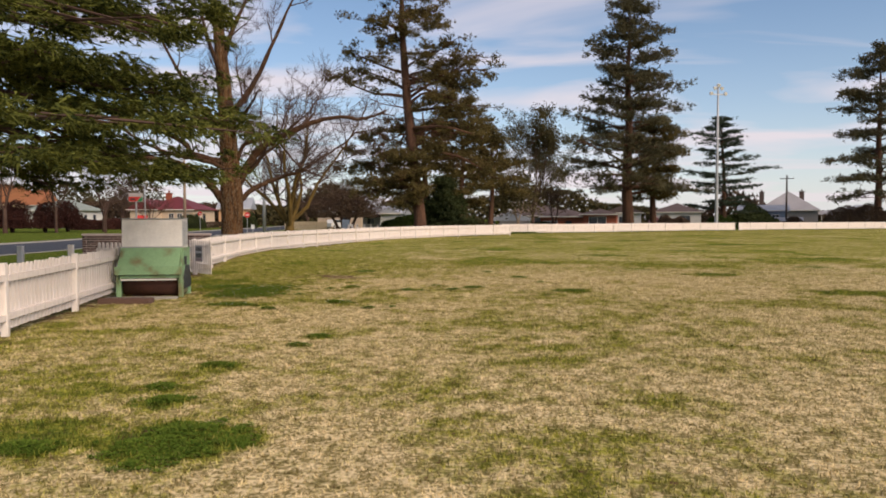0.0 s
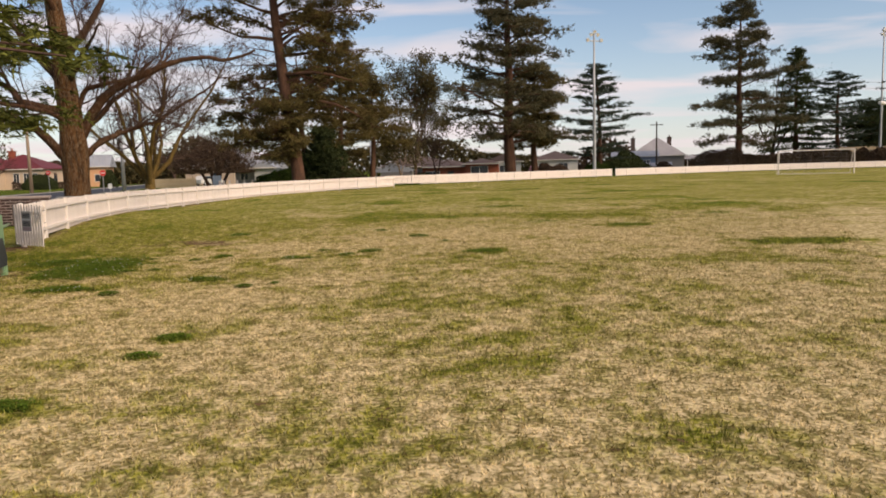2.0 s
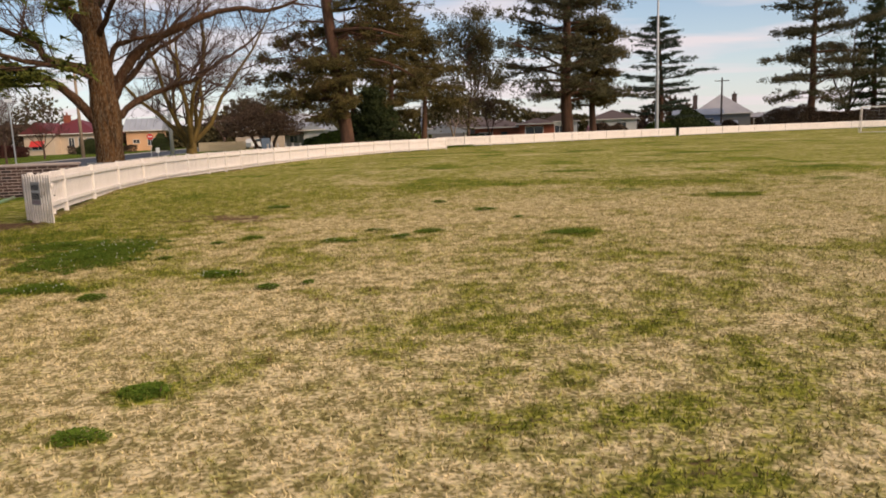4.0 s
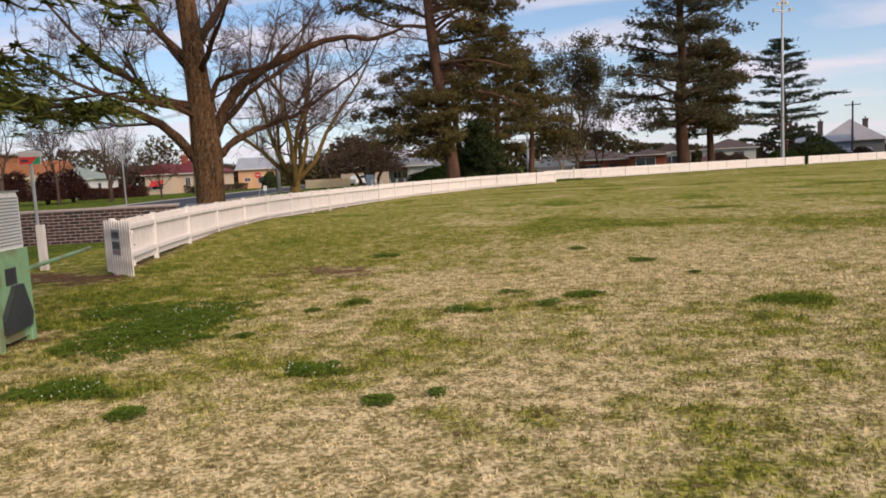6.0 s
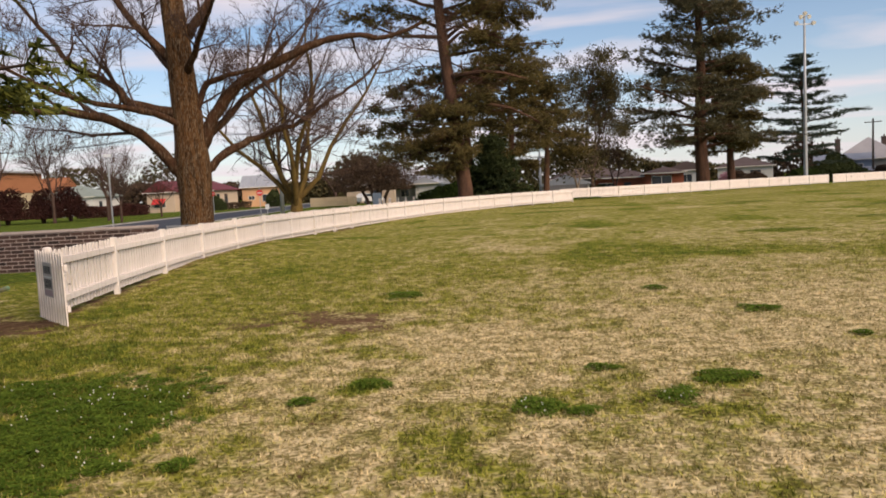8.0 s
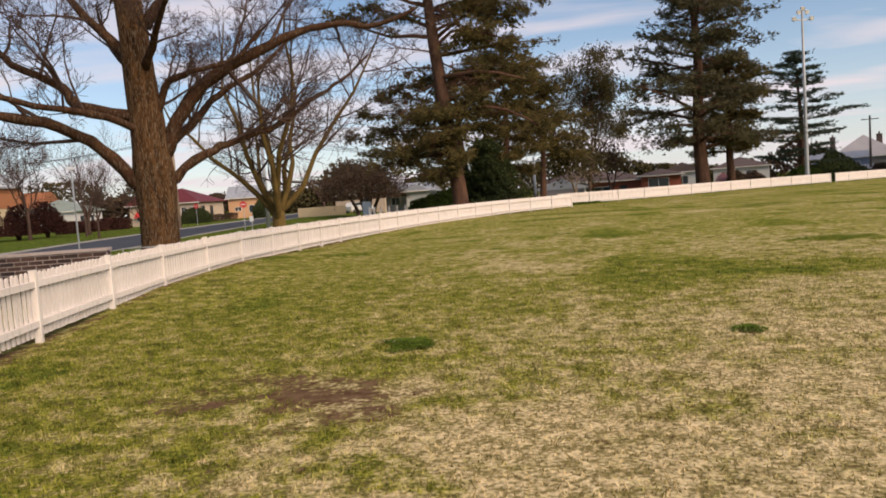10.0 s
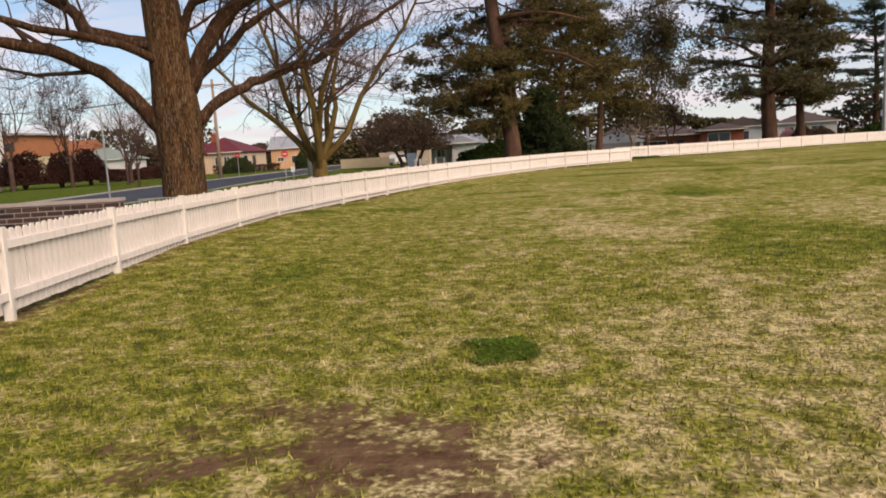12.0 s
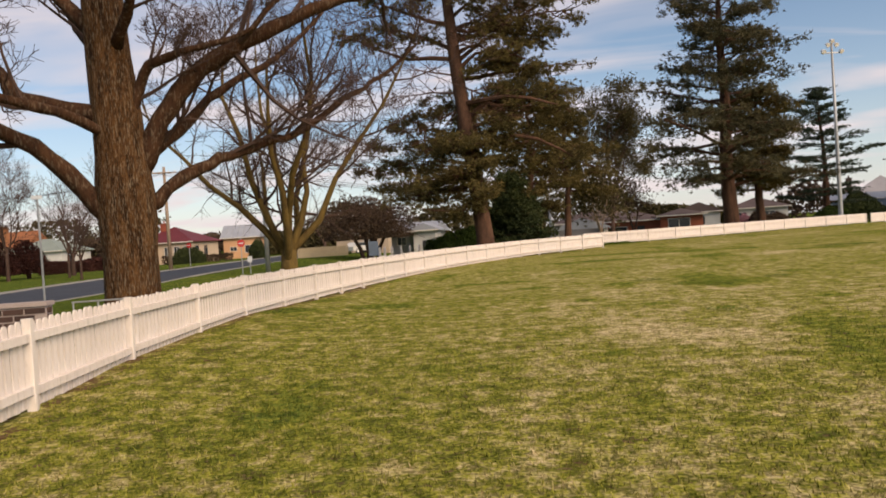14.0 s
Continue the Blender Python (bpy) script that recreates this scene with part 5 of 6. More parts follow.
for k in range(4):
    g = Geo().tube([(0, 0, -0.1), (0, 0, 0.05), (0.05, 0, 0.3), (0.08, 0.02, 0.45)], [0.5, 0.62, 0.5, 0.2], 8)
    g.v = [(x * rk.uniform(0.8, 1.3), y * rk.uniform(0.7, 1.1), z * rk.uniform(0.8, 1.3)) for x, y, z in g.v]
    o = new("rock", g.mesh("rock", M_DARKPOLE))
    o.matrix_basis = pose(-59.0 + k * 1.05, 67.6 + k * 0.8, 0, 0, 0, rk.uniform(0, 180))
    tagged(o, "rounded brown-grey garden rock on the verge", "rock", "garden rocks")
bare_tree("large bare tree behind the street gardens", -56.0, 72.0, 12.0, 6, 78, M_TWIG, 0.6, 2, 0.22, (9, 11), 0.2)
bare_tree("bare garden tree before the red-roofed house", -45.5, 84.0, 7.0, 6, 79, M_TWIG, 0.8, 2, 0.11, (10, 12), 0.2)
hedge("dark garden shrubs along the house fronts", -57.5, 111.5, -48.0, 113.5, 1.2, 1.1, 92, M_BRUSH, 0.2, 0.6)
bare_tree("bare garden tree before the orange building", -52.0, 75.0, 13.0, 7, 71, M_TWIG, 0.6, 2, 0.15, (12, 14), 0.2, None, 0.3, 0.014)
bare_tree("thin bare street tree on the verge", -46.0, 75.0, 10.5, 6, 72, M_TWIG, 0.7, 2, 0.10, (9, 12), 0.2)
bare_tree("young bare verge tree", -50.5, 56.5, 6.0, 4, 73, M_TWIG, 0.4, 2, 0.1, (5, 7), 0.3)
bare_tree("bare twiggy tree on the street verge", -39.0, 66.5, 7.5, 5, 76, M_TWIG, 0.75, 2, 0.09, (10, 12), 0.22)
bare_tree("bare twiggy tree among the gardens", -54.5, 66.0, 9.5, 6, 77, M_TWIG, 0.6, 2, 0.18, (8, 10), 0.2)
bare_tree("bare tree beside the red-roofed house", -50.5, 82.0, 9.5, 5, 74, M_TWIG, 0.6, 2, 0.2, (6, 8), 0.2)
bare_tree("bare branching tree far along the street", -31.5, 104.0, 8.0, 5, 75, M_TWIG, 0.6, 2, 0.2, (6, 8), 0.2)


def far_woods(name, label, x0, y0, x1, y1, h, n, seed, mat):
    r = np.random.default_rng(seed)
    u = r.random(n)
    x, y = x0 + (x1 - x0) * u, y0 + (y1 - y0) * u
    top = h * (0.35 + 0.9 * vnoise(u * math.hypot(x1 - x0, y1 - y0) / 9, u * 0 + seed, seed) ** 1.3)
    z = r.random(n) ** 0.7 * top + ground_z(x, y)
    c = np.stack([x + r.normal(size=n), y + r.normal(size=n) * 2, z], 1)
    tagged(new(name, tri_mesh(name, tufts(c, 0.75, 4, r, 0.4), mat)), label, "woods", "", "stuff")


far_woods("far_woods", "distant dark trees behind the houses", -60, 150, 40, 175, 8, 9000, 81, M_GUM)
far_woods("far_woods", "distant dark trees beyond the oval", 40, 175, 150, 140, 7, 8000, 82, M_BRUSH)
far_woods("far_woods", "distant trees behind the orange building", -220, 165, -100, 190, 12, 8000, 83, M_GUM)
far_woods("far_woods", "distant trees behind the cottages", -110, 172, -42, 158, 7, 5000, 84, M_BRUSH)

# ---- houses ----


def window(parent, x, z, w, h, y, hood=None, mat=None):
    fr = Geo()
    for a in ((x - w / 2 - 0.07, z - 0.07, x + w / 2 + 0.07, z), (x - w / 2 - 0.07, z + h, x + w / 2 + 0.07, z + h + 0.07), (x - w / 2 - 0.07, z, x - w / 2, z + h), (x + w / 2, z, x + w / 2 + 0.07, z + h), (x - 0.025, z, x + 0.025, z + h)):
        fr.box(a[0], y - 0.05, a[1], a[2], y + 0.04, a[3])
    wn = part("window", fr, mat or M_TRIM, parent)
    part("pane", Geo().box(x - w / 2, y - 0.012, z, x + w / 2, y - 0.004, z + h), M_GLASS, wn)
    if hood:
        part("awning", Geo().prism([(y - 0.75, z + h * 0.42), (y - 0.72, z + h * 0.40), (y - 0.002, z + h + 0.12), (y - 0.002, z + h + 0.17)], x - w / 2 - 0.12, x + w / 2 + 0.12, YZ), hood, wn, "red window awning")


def wall_body(w, d, h):
    """Four walls with thickness."""
    g = Geo()
    for a in ((-w / 2, -d / 2, w / 2, -d / 2 + 0.2), (-w / 2, d / 2 - 0.2, w / 2, d / 2), (-w / 2, -d / 2 + 0.2, -w / 2 + 0.2, d / 2 - 0.2), (w / 2 - 0.2, -d / 2 + 0.2, w / 2, d / 2 - 0.2)):
        g.box(a[0], a[1], -0.3, a[2], a[3], h)
    return g


def roof_geo(w, d, h, rise, kind, over=0.45, th=0.12):
    W, D = w / 2 + over, d / 2 + over
    e = h - 0.02
    if kind == "x":
        top = [(-W, 0), (W, 0)]
    elif kind == "y":
        top = [(0, -D), (0, D)]
    else:
        k = max(0.0, W - D)
        top = [(-k, 0), (k, 0)] if W > D else [(0, -(D - W)), (0, D - W)]
    base = [(-W, -D), (W, -D), (W, D), (-W, D)]
    g = Geo()
    vs = [(x, y, e) for x, y in base] + [(x, y, e + th) for x, y in base] + [(x, y, e + th + rise) for x, y in top]
    fs = [(3, 2, 1, 0), (0, 1, 5, 4), (1, 2, 6, 5), (2, 3, 7, 6), (3, 0, 4, 7)]
    if kind == "x" or (kind == "hip" and W > D):
        fs += [(4, 5, 9, 8), (6, 7, 8, 9), (5, 6, 9), (7, 4, 8)]
    else:
        fs += [(4, 5, 8), (5, 6, 9, 8), (6, 7, 9), (7, 4, 8, 9)]
    return g.add(vs, fs)


def house(label, x, y, rz, w, d, h, rise, kind, wall, roof, windows=(), right=(), chimneys=(), door=None, cmat=None, hood=None, ribs=False, sink=0.0):
    z = gz(x, y) - sink
    H = thing("house", label, "house", x, y, z, rz)
    h, rise = h - z, rise
    part("wall", wall_body(w, d, h), wall, H)
    rf = part("roof", roof_geo(w, d, h, rise, kind), roof, H)
    if kind in "xy":
        g = Geo()
        if kind == "y":
            for yy in (-d / 2, d / 2 - 0.15):
                g.prism([(-w / 2, h + 0.10), (w / 2, h + 0.10), (0, h + 0.10 + rise * 0.86)], -0.15, 0, Matrix.Translation((0, yy, 0)) @ Matrix.Rotation(math.pi / 2, 4, "X"))
            part("gable", g, wall, H)
    part("gutter", Geo().box(-w / 2 - 0.5, -d / 2 - 0.52, h - 0.04, w / 2 + 0.5, -d / 2 - 0.455, h + 0.09), M_TRIM, H)
    if ribs:
        n = int(w / 0.9)
        for k in range(n):
            u = -w / 2 + (k + 0.5) * w / n
            part("roof_seam", Geo().tube([(u, -d / 2 - 0.4, h + 0.15), (u, 0, h + 0.13 + rise)], [0.05, 0.05], 5), M_STEEL, rf)
    for wx, wz, ww, wh in windows:
        window(H, wx, wz - z, ww, wh, -d / 2, hood)
    for wy, wz, ww, wh in right:
        o = new("side_window", Geo().box(w / 2 + 0.002, wy - ww / 2, wz - z, w / 2 + 0.03, wy + ww / 2, wz - z + wh).mesh("side_window", M_GLASS))
        o.parent = H
    if door is not None:
        dr_ = part("door", Geo().box(door - 0.45, -d / 2 - 0.05, 0.0, door + 0.45, -d / 2 - 0.004, 2.05), M_DARK, H)
        part("door_handle", Geo().box(door + 0.3, -d / 2 - 0.09, 1.0, door + 0.36, -d / 2 - 0.052, 1.06), M_STEEL, dr_)
    for cx_, cy_, top in chimneys:
        c = part("chimney", Geo().box(cx_ - 0.42, cy_ - 0.42, h - 0.1, cx_ + 0.42, cy_ + 0.42, top - z, None, 0.02).box(cx_ - 0.5, cy_ - 0.5, top - z, cx_ + 0.5, cy_ + 0.5, top - z + 0.14), cmat or M_CHIM, H)
        part("chimney_pot", Geo().tube([(cx_, cy_, top - z + 0.14), (cx_, cy_, top - z + 0.55)], [0.14, 0.11], 8), cmat or M_CHIM, c)
    return H


red = house("cream cottage with red iron roof and half-timbered gable", -60.6, 121.4, 2, 9.4, 9.5, 3.1, 2.4, "hip", W_CREAM, R_RED, [(0.9, 0.95, 0.8, 1.5), (2.4, 0.95, 0.8, 1.5), (3.7, 0.95, 0.7, 1.5)], [(-3, 0.9, 1.2, 1.6), (0, 0.9, 1.2, 1.6)], [(-1.2, -1.0, 6.0)], None, M_REDCHIM)
gb = house("half-timbered cream gable front with red window awnings", -63.6, 117.6, 2, 4.6, 6, 3.1, 1.75, "y", W_CREAM, R_RED, [(-0.2, 0.8, 1.9, 1.2)], (), (), None, None, M_SIGNRED)
gh = 3.1 - gz(-63.6, 117.6)
for k in range(5):
    u = -1.6 + k * 0.8
    part("gable_timber", Geo().box(u - 0.08, -3.13, gh + 0.1, u + 0.08, -3.005, gh + 0.12 + 1.4 * (1 - abs(u) / 2.3)), M_CHIM, gb)
part("gable_beam", Geo().box(-2.1, -3.14, gh + 0.02, 2.1, -3.005, gh + 0.16), M_CHIM, gb)
house("peach rendered house with ribbed grey iron roof", -54.8, 133.6, 12, 5.6, 6, 3.4, 2.1, "x", W_PEACH, R_GREY, [(1.5, 0.9, 1.6, 1.2), (-1.2, 1.3, 1.0, 0.6)], (), (), None, None, None, True)
house("white weatherboard cottage with grey-green roof", -79.1, 117.0, 5, 9.0, 8, 3.0, 1.9, "hip", W_WHITE, R_GREEN, [(-1.8, 1.2, 1.2, 1.1)], [(-2.0, 1.2, 0.9, 1.1), (1.0, 1.2, 0.9, 1.1)])
house("long low timber building with a grey iron roof behind the hedge", -75.0, 68.5, 4, 20.0, 9, 2.15, 0.85, "x", W_STONE, R_GREY, [(-6.5, 0.9, 1.8, 1.2), (3.5, 0.9, 1.8, 1.3), (7.2, 0.9, 1.4, 1.3)], (), (), None, None, None, True)
og = thing("school_building", "long two-storey building with orange upper cladding", "building", -127.0, 131.9, 0, 3)
og.matrix_basis = og.matrix_basis @ Matrix.Diagonal((1.1, 1.3, 1.22, 1))
part("lower_wall", wall_body(43, 10, 3.9), W_YELLOW, og)
part("upper_wall", Geo().box(-21.6, -5.15, 3.9, 21.6, 5.1, 7.0), W_ORANGE, og, "orange cladding of the upper storey")
part("roof", Geo().box(-22.2, -5.9, 7.0, 22.2, 5.6, 7.28), R_PALE, og)
part("end_tower", Geo().box(16.6, -6.9, -0.2, 19.2, -6.52, 7.4).box(16.6, -6.52, 4.0, 19.2, -5.9, 7.4), W_WHITE, og, "pale rendered stair tower on the front")
part("awning", Geo().box(-21.5, -6.5, 3.75, 21.5, -5.0, 3.89), R_PALE, og)
for k in range(10):
    window(og, -19.5 + k * 4.3, 4.75, 2.4, 1.1, -5.15, None, M_DARK)
    window(og, -19.5 + k * 4.3, 1.0, 2.8, 1.9, -5.0, None, M_DARK)
house("orange-roofed building behind bare trees", -115.0, 152.0, 6, 15, 9, 4.6, 3.4, "x", W_STONE, wall_mat("orange_tile_roof", (0.30, 0.12, 0.055)), [(-3, 1.0, 1.6, 1.4), (2, 1.0, 1.6, 1.4)])
house("cream house far along the street", -28.5, 116.0, -6, 7.5, 7, 2.5, 1.4, "hip", W_CREAM, R_PALE, [(1.0, 0.7, 1.4, 1.1)])
house("small grey weatherboard garage with pale iron roof", -18.6, 99.0, -6, 4.8, 6, 2.15, 1.05, "x", W_GREY, R_GREY, [(-1.2, 0.8, 1.0, 0.8)])
house("white gabled porch with a dark doorway beside the garage", -16.9, 94.6, -6, 2.5, 2.4, 2.2, 0.75, "y", W_WHITE, R_GREY, (), (), (), 0.2)
cp = thing("carport", "white gabled carport beside a brick house", "carport", -0.6, 88.0, gz(-0.6, 88), -2)
for u in (-2.3, 2.3):
    for v in (-2.4, 2.4):
        part("post", Geo().box(u - 0.08, v - 0.08, -0.1, u + 0.08, v + 0.08, 2.2), M_TRIM, cp)
part("roof", roof_geo(4.6, 5.2, 2.2, 0.95, "y", 0.3), R_GREY, cp)
part("gable", Geo().prism([(-2.3, 2.32), (2.3, 2.32), (0, 3.15)], 0, 0.1, Matrix.Translation((0, -2.55, 0)) @ Matrix.Rotation(math.pi / 2, 4, "X")), M_TRIM, cp)
house("brown-roofed house behind the carport", 2.6, 112.0, 0, 11, 8, 1.9, 1.5, "hip", W_STONE, R_TILE, [(2.0, 0.3, 1.5, 1.0)])
house("low red brick house with brown tiled roof", 7.2, 109.5, -8, 7.0, 8, 1.75, 1.1, "hip", W_REDBRICK, R_TILE, [(-2.0, -0.2, 1.9, 1.3)], (), (), 0.6)
house("red brick house front with white-framed windows", 11.9, 105.8, -8, 4.6, 8, 2.05, 0.75, "hip", W_REDBRICK, R_TILE, [(-0.3, 0.75, 2.3, 0.95)])
house("white weatherboard house behind pines", 28.0, 133.0, -12, 8.0, 8, 2.55, 1.6, "hip", W_WHITE, R_TILE, [(1.5, 0.9, 1.5, 1.1), (-2.2, 0.9, 1.2, 1.1)])
house("white cottage front with dark window", 17.5, 124.0, -8, 5.5, 7, 2.4, 1.3, "y", W_WHITE, R_TILE, [(0.0, 0.7, 1.5, 1.1)])
house("blue-grey weatherboard house with white windows", 43.0, 133.5, -18, 7.6, 7, 2.75, 1.0, "x", W_BLUE, R_GREY, [(-1.8, 0.9, 1.1, 1.2), (-0.3, 0.9, 1.1, 1.2), (2.0, 0.9, 1.1, 1.2)])
house("low shed with a pale iron roof below the blue house", 42.0, 127.0, -18, 9.5, 5, 0.75, 0.8, "x", W_GREY, R_PALE)
house("old house with big pale iron roof and two brick chimneys", 51.0, 145.0, -18, 10.0, 10, 2.9, 3.7, "hip", W_STONE, R_PALE, [(-2.4, 0.8, 1.3, 1.5)], (), [(-4.6, 0.0, 6.5), (2.4, 0.5, 6.5)])
ver = thing("verandah", "white-posted verandah with pale iron roof", "verandah", 57.0, 140.0, gz(57, 140), -18)
part("roof", Geo().prism([(-1.6, 3.0), (-1.6, 3.1), (1.6, 3.8), (1.6, 3.7)], -3.4, 3.4, YZ), R_PALE, ver)
for u in (-3.2, -1.6, 0, 1.6, 3.2):
    part("post", Geo().box(u - 0.07, -1.5, -0.1, u + 0.07, -1.36, 3.02), M_TRIM, ver)
house("pale house far beyond the goal", 66.0, 150.0, -20, 9, 8, 2.6, 1.4, "hip", W_GREY, R_GREY, [(0, 0.9, 1.5, 1.1)])
house("yellow house at the oval's corner", 80.5, 124.0, -30, 7, 7, 2.2, 1.2, "x", W_YELLOW, W_YELLOW, [(1.0, 0.6, 1.4, 1.0)])
house("white house beyond the corner fence", 90.0, 121.0, -34, 7, 7, 2.2, 1.1, "hip", W_WHITE, R_PALE, [(-1.5, 0.6, 1.4, 1.0)])

hedge("uncut green grass along the foot of the far fence", -0.3, 72.0, 2.2, 73.3, 0.4, 0.16, 91, M_CLOVER, 0.10, 3.0, "grass_edge")

# ---- poles, lights, signs ----


def light_tower(x, y, h, rz, low=None):
    t = thing("light_tower", "tall galvanised floodlight pole behind the far fence", "light pole", x, y, gz(x, y), rz, "floodlight poles")
    h = h - gz(x, y)
    part("pole", Geo().tube([(0, 0, -0.3), (0, 0, 1.0), (0, 0, h * 0.5), (0, 0, h)], [0.24, 0.22, 0.16, 0.10], 14), M_STEEL, t, "", True)
    part("crossarm", Geo().box(-1.1, -0.06, h - 0.95, 1.1, 0.06, h - 0.83), M_STEEL, t)
    for u, z in ((-0.95, h - 0.75), (0.95, h - 0.75), (-0.45, h - 0.1), (0.45, h - 0.1), (0.0, h + 0.25)):
        l = part("floodlight", Geo().tube([(u, 0.22, z + 0.12), (u, 0.05, z + 0.05), (u, -0.22, z - 0.08)], [0.08, 0.17, 0.21], 12), M_ALU, t)
        part("bracket", Geo().box(u - 0.03, -0.02, z - 0.3, u + 0.03, 0.05, z), M_STEEL, l)
    if low:
        part("low_light", Geo().tube([(-0.9, -0.1, low), (0.9, -0.1, low)], [0.28, 0.28], 10), M_ALU, t)


light_tower(24.8, 92.4, 17.8, 15)
light_tower(79.5, 118.5, 22.2, 35, 10.6)


def utility_pole(x, y, h, mat, rz, label):
    t = thing("utility_pole", label, "utility pole", x, y, gz(x, y), rz, "utility poles")
    part("pole", Geo().tube([(0, 0, -0.3), (0, 0, h)], [0.19, 0.12], 10), mat, t, "", True)
    part("crossarm", Geo().box(-1.1, -0.16, h - 0.6, 1.1, -0.08, h - 0.48), mat, t)
    for u in (-0.95, -0.4, 0.4, 0.95):
        part("insulator", Geo().tube([(u, -0.12, h - 0.48), (u, -0.12, h - 0.36)], [0.05, 0.04], 6), M_ALU, t)


utility_pole(-38.3, 78.5, 9.5, M_POLEWOOD, 20, "pale timber utility pole beside the street")
utility_pole(-25.0, 68.5, 7.6, M_STEEL, 20, "slim grey utility pole on the verge")
utility_pole(-62.0, 75.0, 8.1, M_POLEWOOD, 10, "timber utility pole before the orange building")
utility_pole(44.0, 124.8, 9.5, M_DARKPOLE, -20, "dark timber utility pole before the old house")
utility_pole(-3.5, 93.0, 6.0, M_STEEL, 0, "slim grey pole by the carport")


def wire(a, b, sag):
    a, b = Vector(a), Vector(b)
    pts = [a.lerp(b, i / 12) - Vector((0, 0, sag * 4 * (i / 12) * (1 - i / 12))) for i in range(13)]
    tagged(new("overhead_wire", Geo().tube(pts, [0.018] * 13, 4, False).mesh("overhead_wire", M_INK)), "thin black overhead wire between utility poles", "wire", "overhead wires")


for k in (-0.9, 0.0, 0.9):
    wire((-38.3 + k, 78.5, 9.0), (-62.0 + k, 75.0, 7.6), 0.7)
    wire((-38.3 + k, 78.5, 9.0), (-25.0 + k, 68.5, 7.1), 0.4)
    wire((-25.0 + k, 68.5, 7.1), (-3.5 + k, 93.0, 5.2), 0.6)


def stop_sign(x, y, z, rz):
    t = thing("stop_sign", "red octagonal stop sign on a grey pole", "sign", x, y, gz(x, y), rz, "stop signs")
    part("pole", Geo().tube([(0, 0, -0.2), (0, 0, z + 0.4)], [0.03, 0.03], 8), M_STEEL, t)
    oc = [(0.26 * math.cos(math.radians(22.5 + 45 * k)), z + 0.26 * math.sin(math.radians(22.5 + 45 * k))) for k in range(8)]
    p = part("plate", Geo().prism(oc, 0, 0.02, Matrix.Translation((0, -0.034, 0)) @ Matrix.Rotation(math.pi / 2, 4, "X")), M_SIGNRED, t)
    part("lettering", Geo().box(-0.16, -0.060, z - 0.03, 0.16, -0.0555, z + 0.03), M_SIGNWHITE, p)


stop_sign(-37.3, 80.3, 2.2, 0)
stop_sign(-24.2, 62.0, 2.1, 25)


def post_sign(x, y, h, w, hh, rz, label, mat=M_SIGNWHITE):
    t = thing("street_sign", label, "sign", x, y, gz(x, y), rz, "street signs")
    part("pole", Geo().tube([(0, 0, -0.2), (0, 0, h)], [0.035, 0.035], 8), M_STEEL, t)
    part("plate", Geo().box(-w / 2, -0.06, h - hh, w / 2, -0.038, h), mat, t)


post_sign(-21.0, 38.3, 3.8, 0.34, 0.12, 20, "grey steel pole with a small pale plate")
post_sign(-38.0, 43.6, 3.8, 0.42, 0.75, 40, "grey pole with a tall grey street plate", M_STEEL)
post_sign(-23.9, 62.6, 1.25, 0.3, 0.4, 10, "small white and black road plate")
post_sign(-19.5, 80.0, 2.3, 0.9, 1.3, 0, "pale blue-green notice board on a post", W_BLUE)
for u in (0, 0.36, 0.87, 1.54, 2.17, 2.83, 3.7, 4.65, 5.63):
    tagged(new("bollard", Geo().box(-0.07, -0.07, -0.1, 0.07, 0.07, 1.0, pose(-15.7 + u, 66.0, 0), 0.012).mesh("bollard", M_WHITE)), "white timber bollard behind the fence", "bollard", "bollards")
tf = thing("timber_fence", "low orange-brown timber fence along the side street", "fence", -33.0, 98.0, 0, 8)
for k in range(24):
    part("paling", Geo().box(k * 0.25, 0, 0, k * 0.25 + 0.22, 0.03, 1.15), W_YELLOW, tf)
part("rail", Geo().box(0, 0.032, 0.8, 6.0, 0.07, 0.9), W_YELLOW, tf)

# ---- goal ----
ga_, gb_ = Vector((39.8, 75.0, 0)), Vector((46.3, 72.4, 0))
gl = (gb_ - ga_).length
go = thing("soccer_goal", "white steel soccer goal with net on the oval", "goal", ga_.x, ga_.y, 0, math.degrees(math.atan2(gb_.y - ga_.y, gb_.x - ga_.x)))
for u in (0, gl):
    part("post", Geo().tube([(u, 0, 0), (u, 0, 2.44)], [0.06, 0.06], 10), M_POST, go)
    part("stay", Geo().tube([(u, 0, 2.44), (u, 0.8, 2.42), (u, 1.9, 0.03)], [0.03, 0.03, 0.03], 8), M_POST, go)
part("crossbar", Geo().tube([(-0.06, 0, 2.44), (gl + 0.06, 0, 2.44)], [0.06, 0.06], 10), M_POST, go)
part("ground_bar", Geo().tube([(0, 1.9, 0.03), (gl, 1.9, 0.03)], [0.03, 0.03], 8), M_POST, go)
net = Geo()
for k in range(14):
    u = gl * k / 13
    net.tube([(u, 0.8, 2.42), (u, 1.9, 0.03)], [0.006, 0.006], 3, False)
for k in range(8):
    v = k / 7
    net.tube([(0, 0.8 + 1.1 * v, 2.42 - 2.39 * v), (gl, 0.8 + 1.1 * v, 2.42 - 2.39 * v)], [0.006, 0.006], 3, False)
tagged(part("net", net, M_SIGNPLATE, go), "", "", "", "stuff")

# ---- cars ----


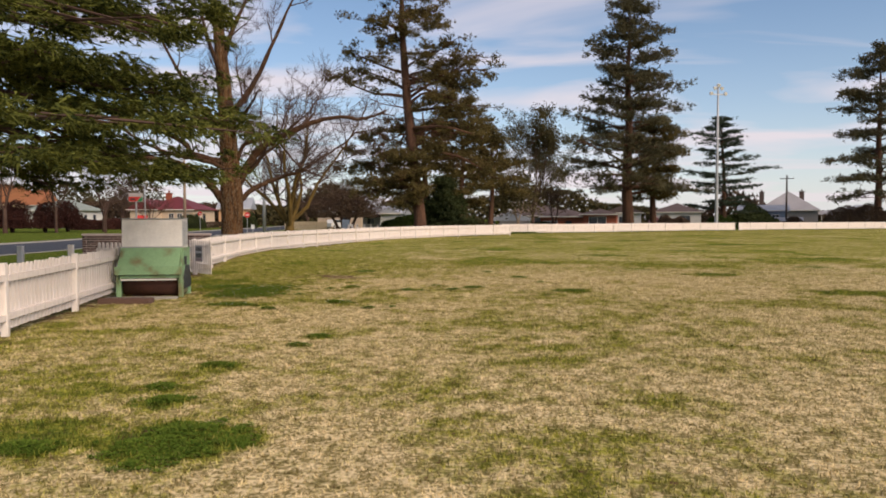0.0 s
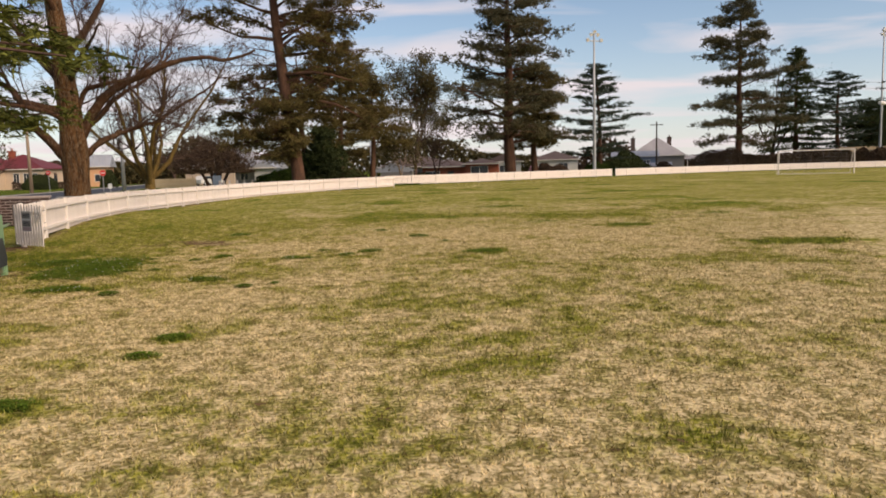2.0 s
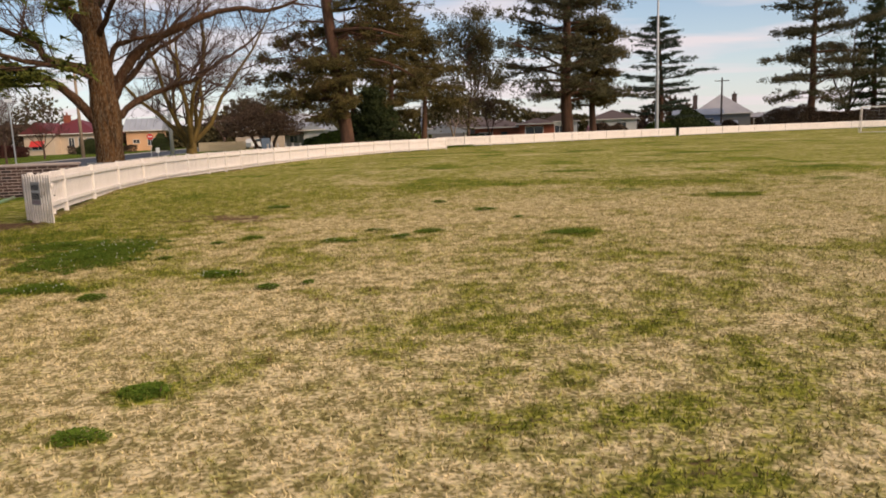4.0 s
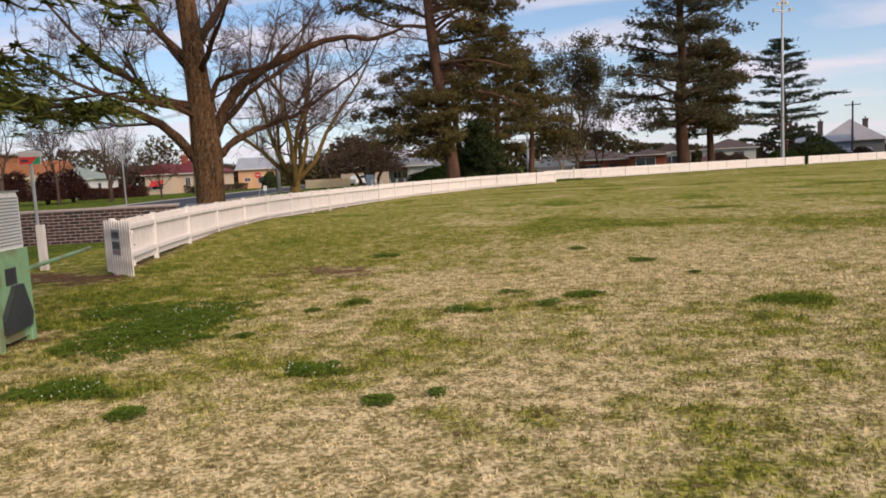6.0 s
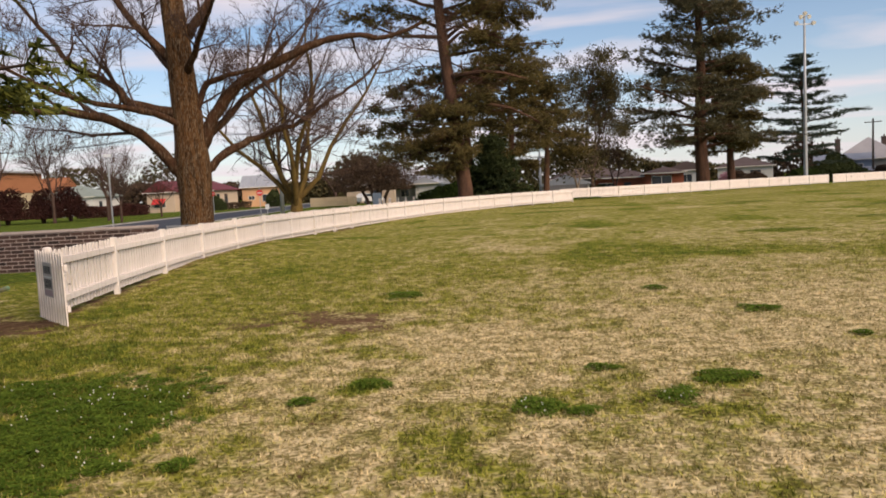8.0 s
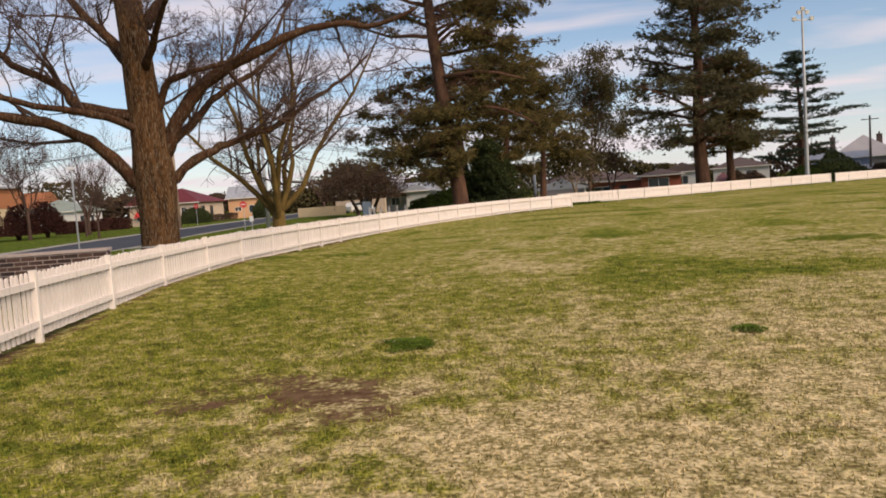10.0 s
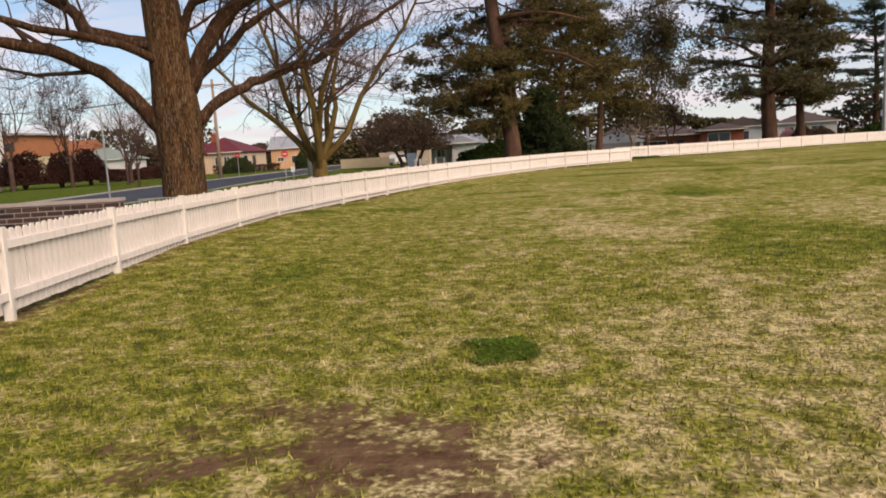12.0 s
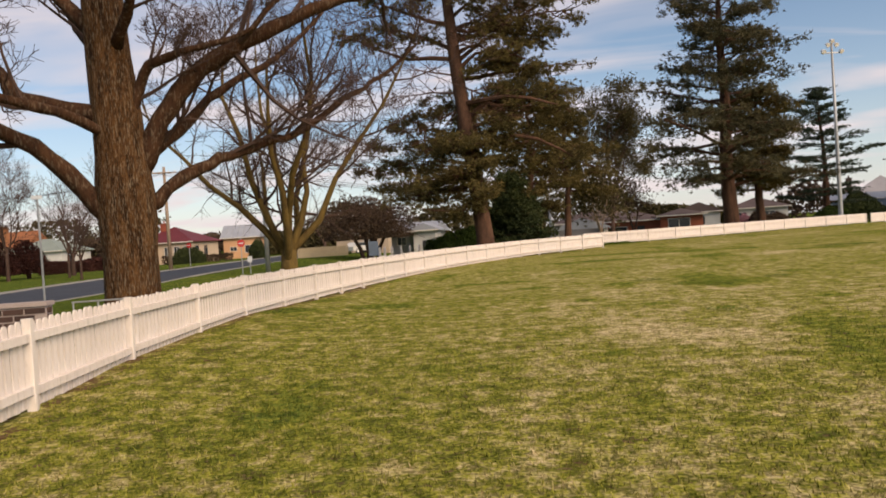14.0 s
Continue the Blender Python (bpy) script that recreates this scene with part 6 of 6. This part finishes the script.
def car(x, y, rz, paint, label):
    c = thing("car", label, "car", x, y, gz(x, y), rz, "parked cars")
    prof = [(-2.15, 0.35), (2.1, 0.35), (2.2, 0.6), (2.1, 0.82), (1.2, 0.92), (0.55, 1.42), (-1.2, 1.46), (-1.95, 1.0), (-2.2, 0.9)]
    XZ = Matrix.Rotation(math.pi / 2, 4, "X")
    part("body", Geo().prism(prof, -0.85, 0.85, XZ), paint, c)
    gl_ = [(1.05, 0.96), (0.5, 1.36), (-1.15, 1.39), (-1.7, 1.02)]
    for s in (-0.856, 0.850):
        part("side_glass", Geo().prism(gl_, s, s + 0.006, XZ), M_GLASS, c)
    for u in (-1.35, 1.35):
        for s in (-0.88, 0.68):
            w_ = part("wheel", Geo().tube([(u, s, 0.32), (u, s + 0.2, 0.32)], [0.32, 0.32], 16), M_INK, c)
            part("rim", Geo().tube([(u, s - 0.005, 0.32), (u, s + 0.205, 0.32)], [0.19, 0.19], 10), M_ALU, w_)


car(-0.6, 88.0, 80, M_DARK, "dark car parked under the white carport")
car(-5.0, 90.0, 10, W_WHITE, "white car parked before the houses")
car(-28.5, 110.0, 60, W_WHITE, "white car parked far along the street")

# ---- brick wall, pieces last ----
WL, WR, WH = (-15.62, 23.88), (-10.95, 24.95), 1.0
wl = math.hypot(WR[0] - WL[0], WR[1] - WL[1])
bw = thing("brick_wall", "low dark brick wall with pale mortar and coping", "wall", WL[0], WL[1], 0, math.degrees(math.atan2(WR[1] - WL[1], WR[0] - WL[0])))
part("core", Geo().box(0.006, 0.006, -0.15, wl - 0.006, 0.20, WH - 0.062), M_MORTAR, bw)
part("coping", Geo().box(-0.02, -0.025, WH - 0.06, wl + 0.02, 0.22, WH), M_MORTAR, bw, "worn pale coping")
BL_, BH_ = 0.29, 0.092
brick = Geo().box(0, 0, 0, BL_ - 0.022, 0.012, BH_ - 0.020, None).mesh("brick", M_BRICK)
half = Geo().box(0, 0, 0, BL_ / 2 - 0.022, 0.012, BH_ - 0.020, None).mesh("brick", M_BRICK)
rb = random.Random(8)
for row in range(10):
    z = row * BH_ + 0.012
    u = 0.008
    if row % 2:
        o = new("brick", half)
        o.parent = bw
        o.matrix_basis = pose(u, -0.004 + rb.uniform(-0.002, 0.002), z)
        u += BL_ / 2
    while u + BL_ < wl + 0.02:
        o = new("brick", brick)
        o.parent = bw
        o.matrix_basis = pose(u, -0.004 + rb.uniform(-0.003, 0.003), z, 0, rb.uniform(-0.3, 0.3), 0)
        u += BL_
for k in range(2):
    for row in range(10):
        o = new("brick", half)
        o.parent = bw
        o.matrix_basis = pose(-0.006 if k == 0 else wl + 0.006, 0.03 + 0.09 * 0, row * BH_ + 0.012, 0, 0, 90)
rl = thing("low_rail", "small grey metal rail at the end of the wall", "rail", -11.0, 25.6, 0, 15)
for u in (0.0, 0.35, 0.7):
    part("upright", Geo().tube([(u, 0, -0.05), (u, 0, 0.93)], [0.013, 0.013], 6), M_STEEL, rl)
for z in (0.66, 0.92):
    part("bar", Geo().tube([(-0.02, 0, z), (0.74, 0, z)], [0.013, 0.013], 6), M_STEEL, rl)
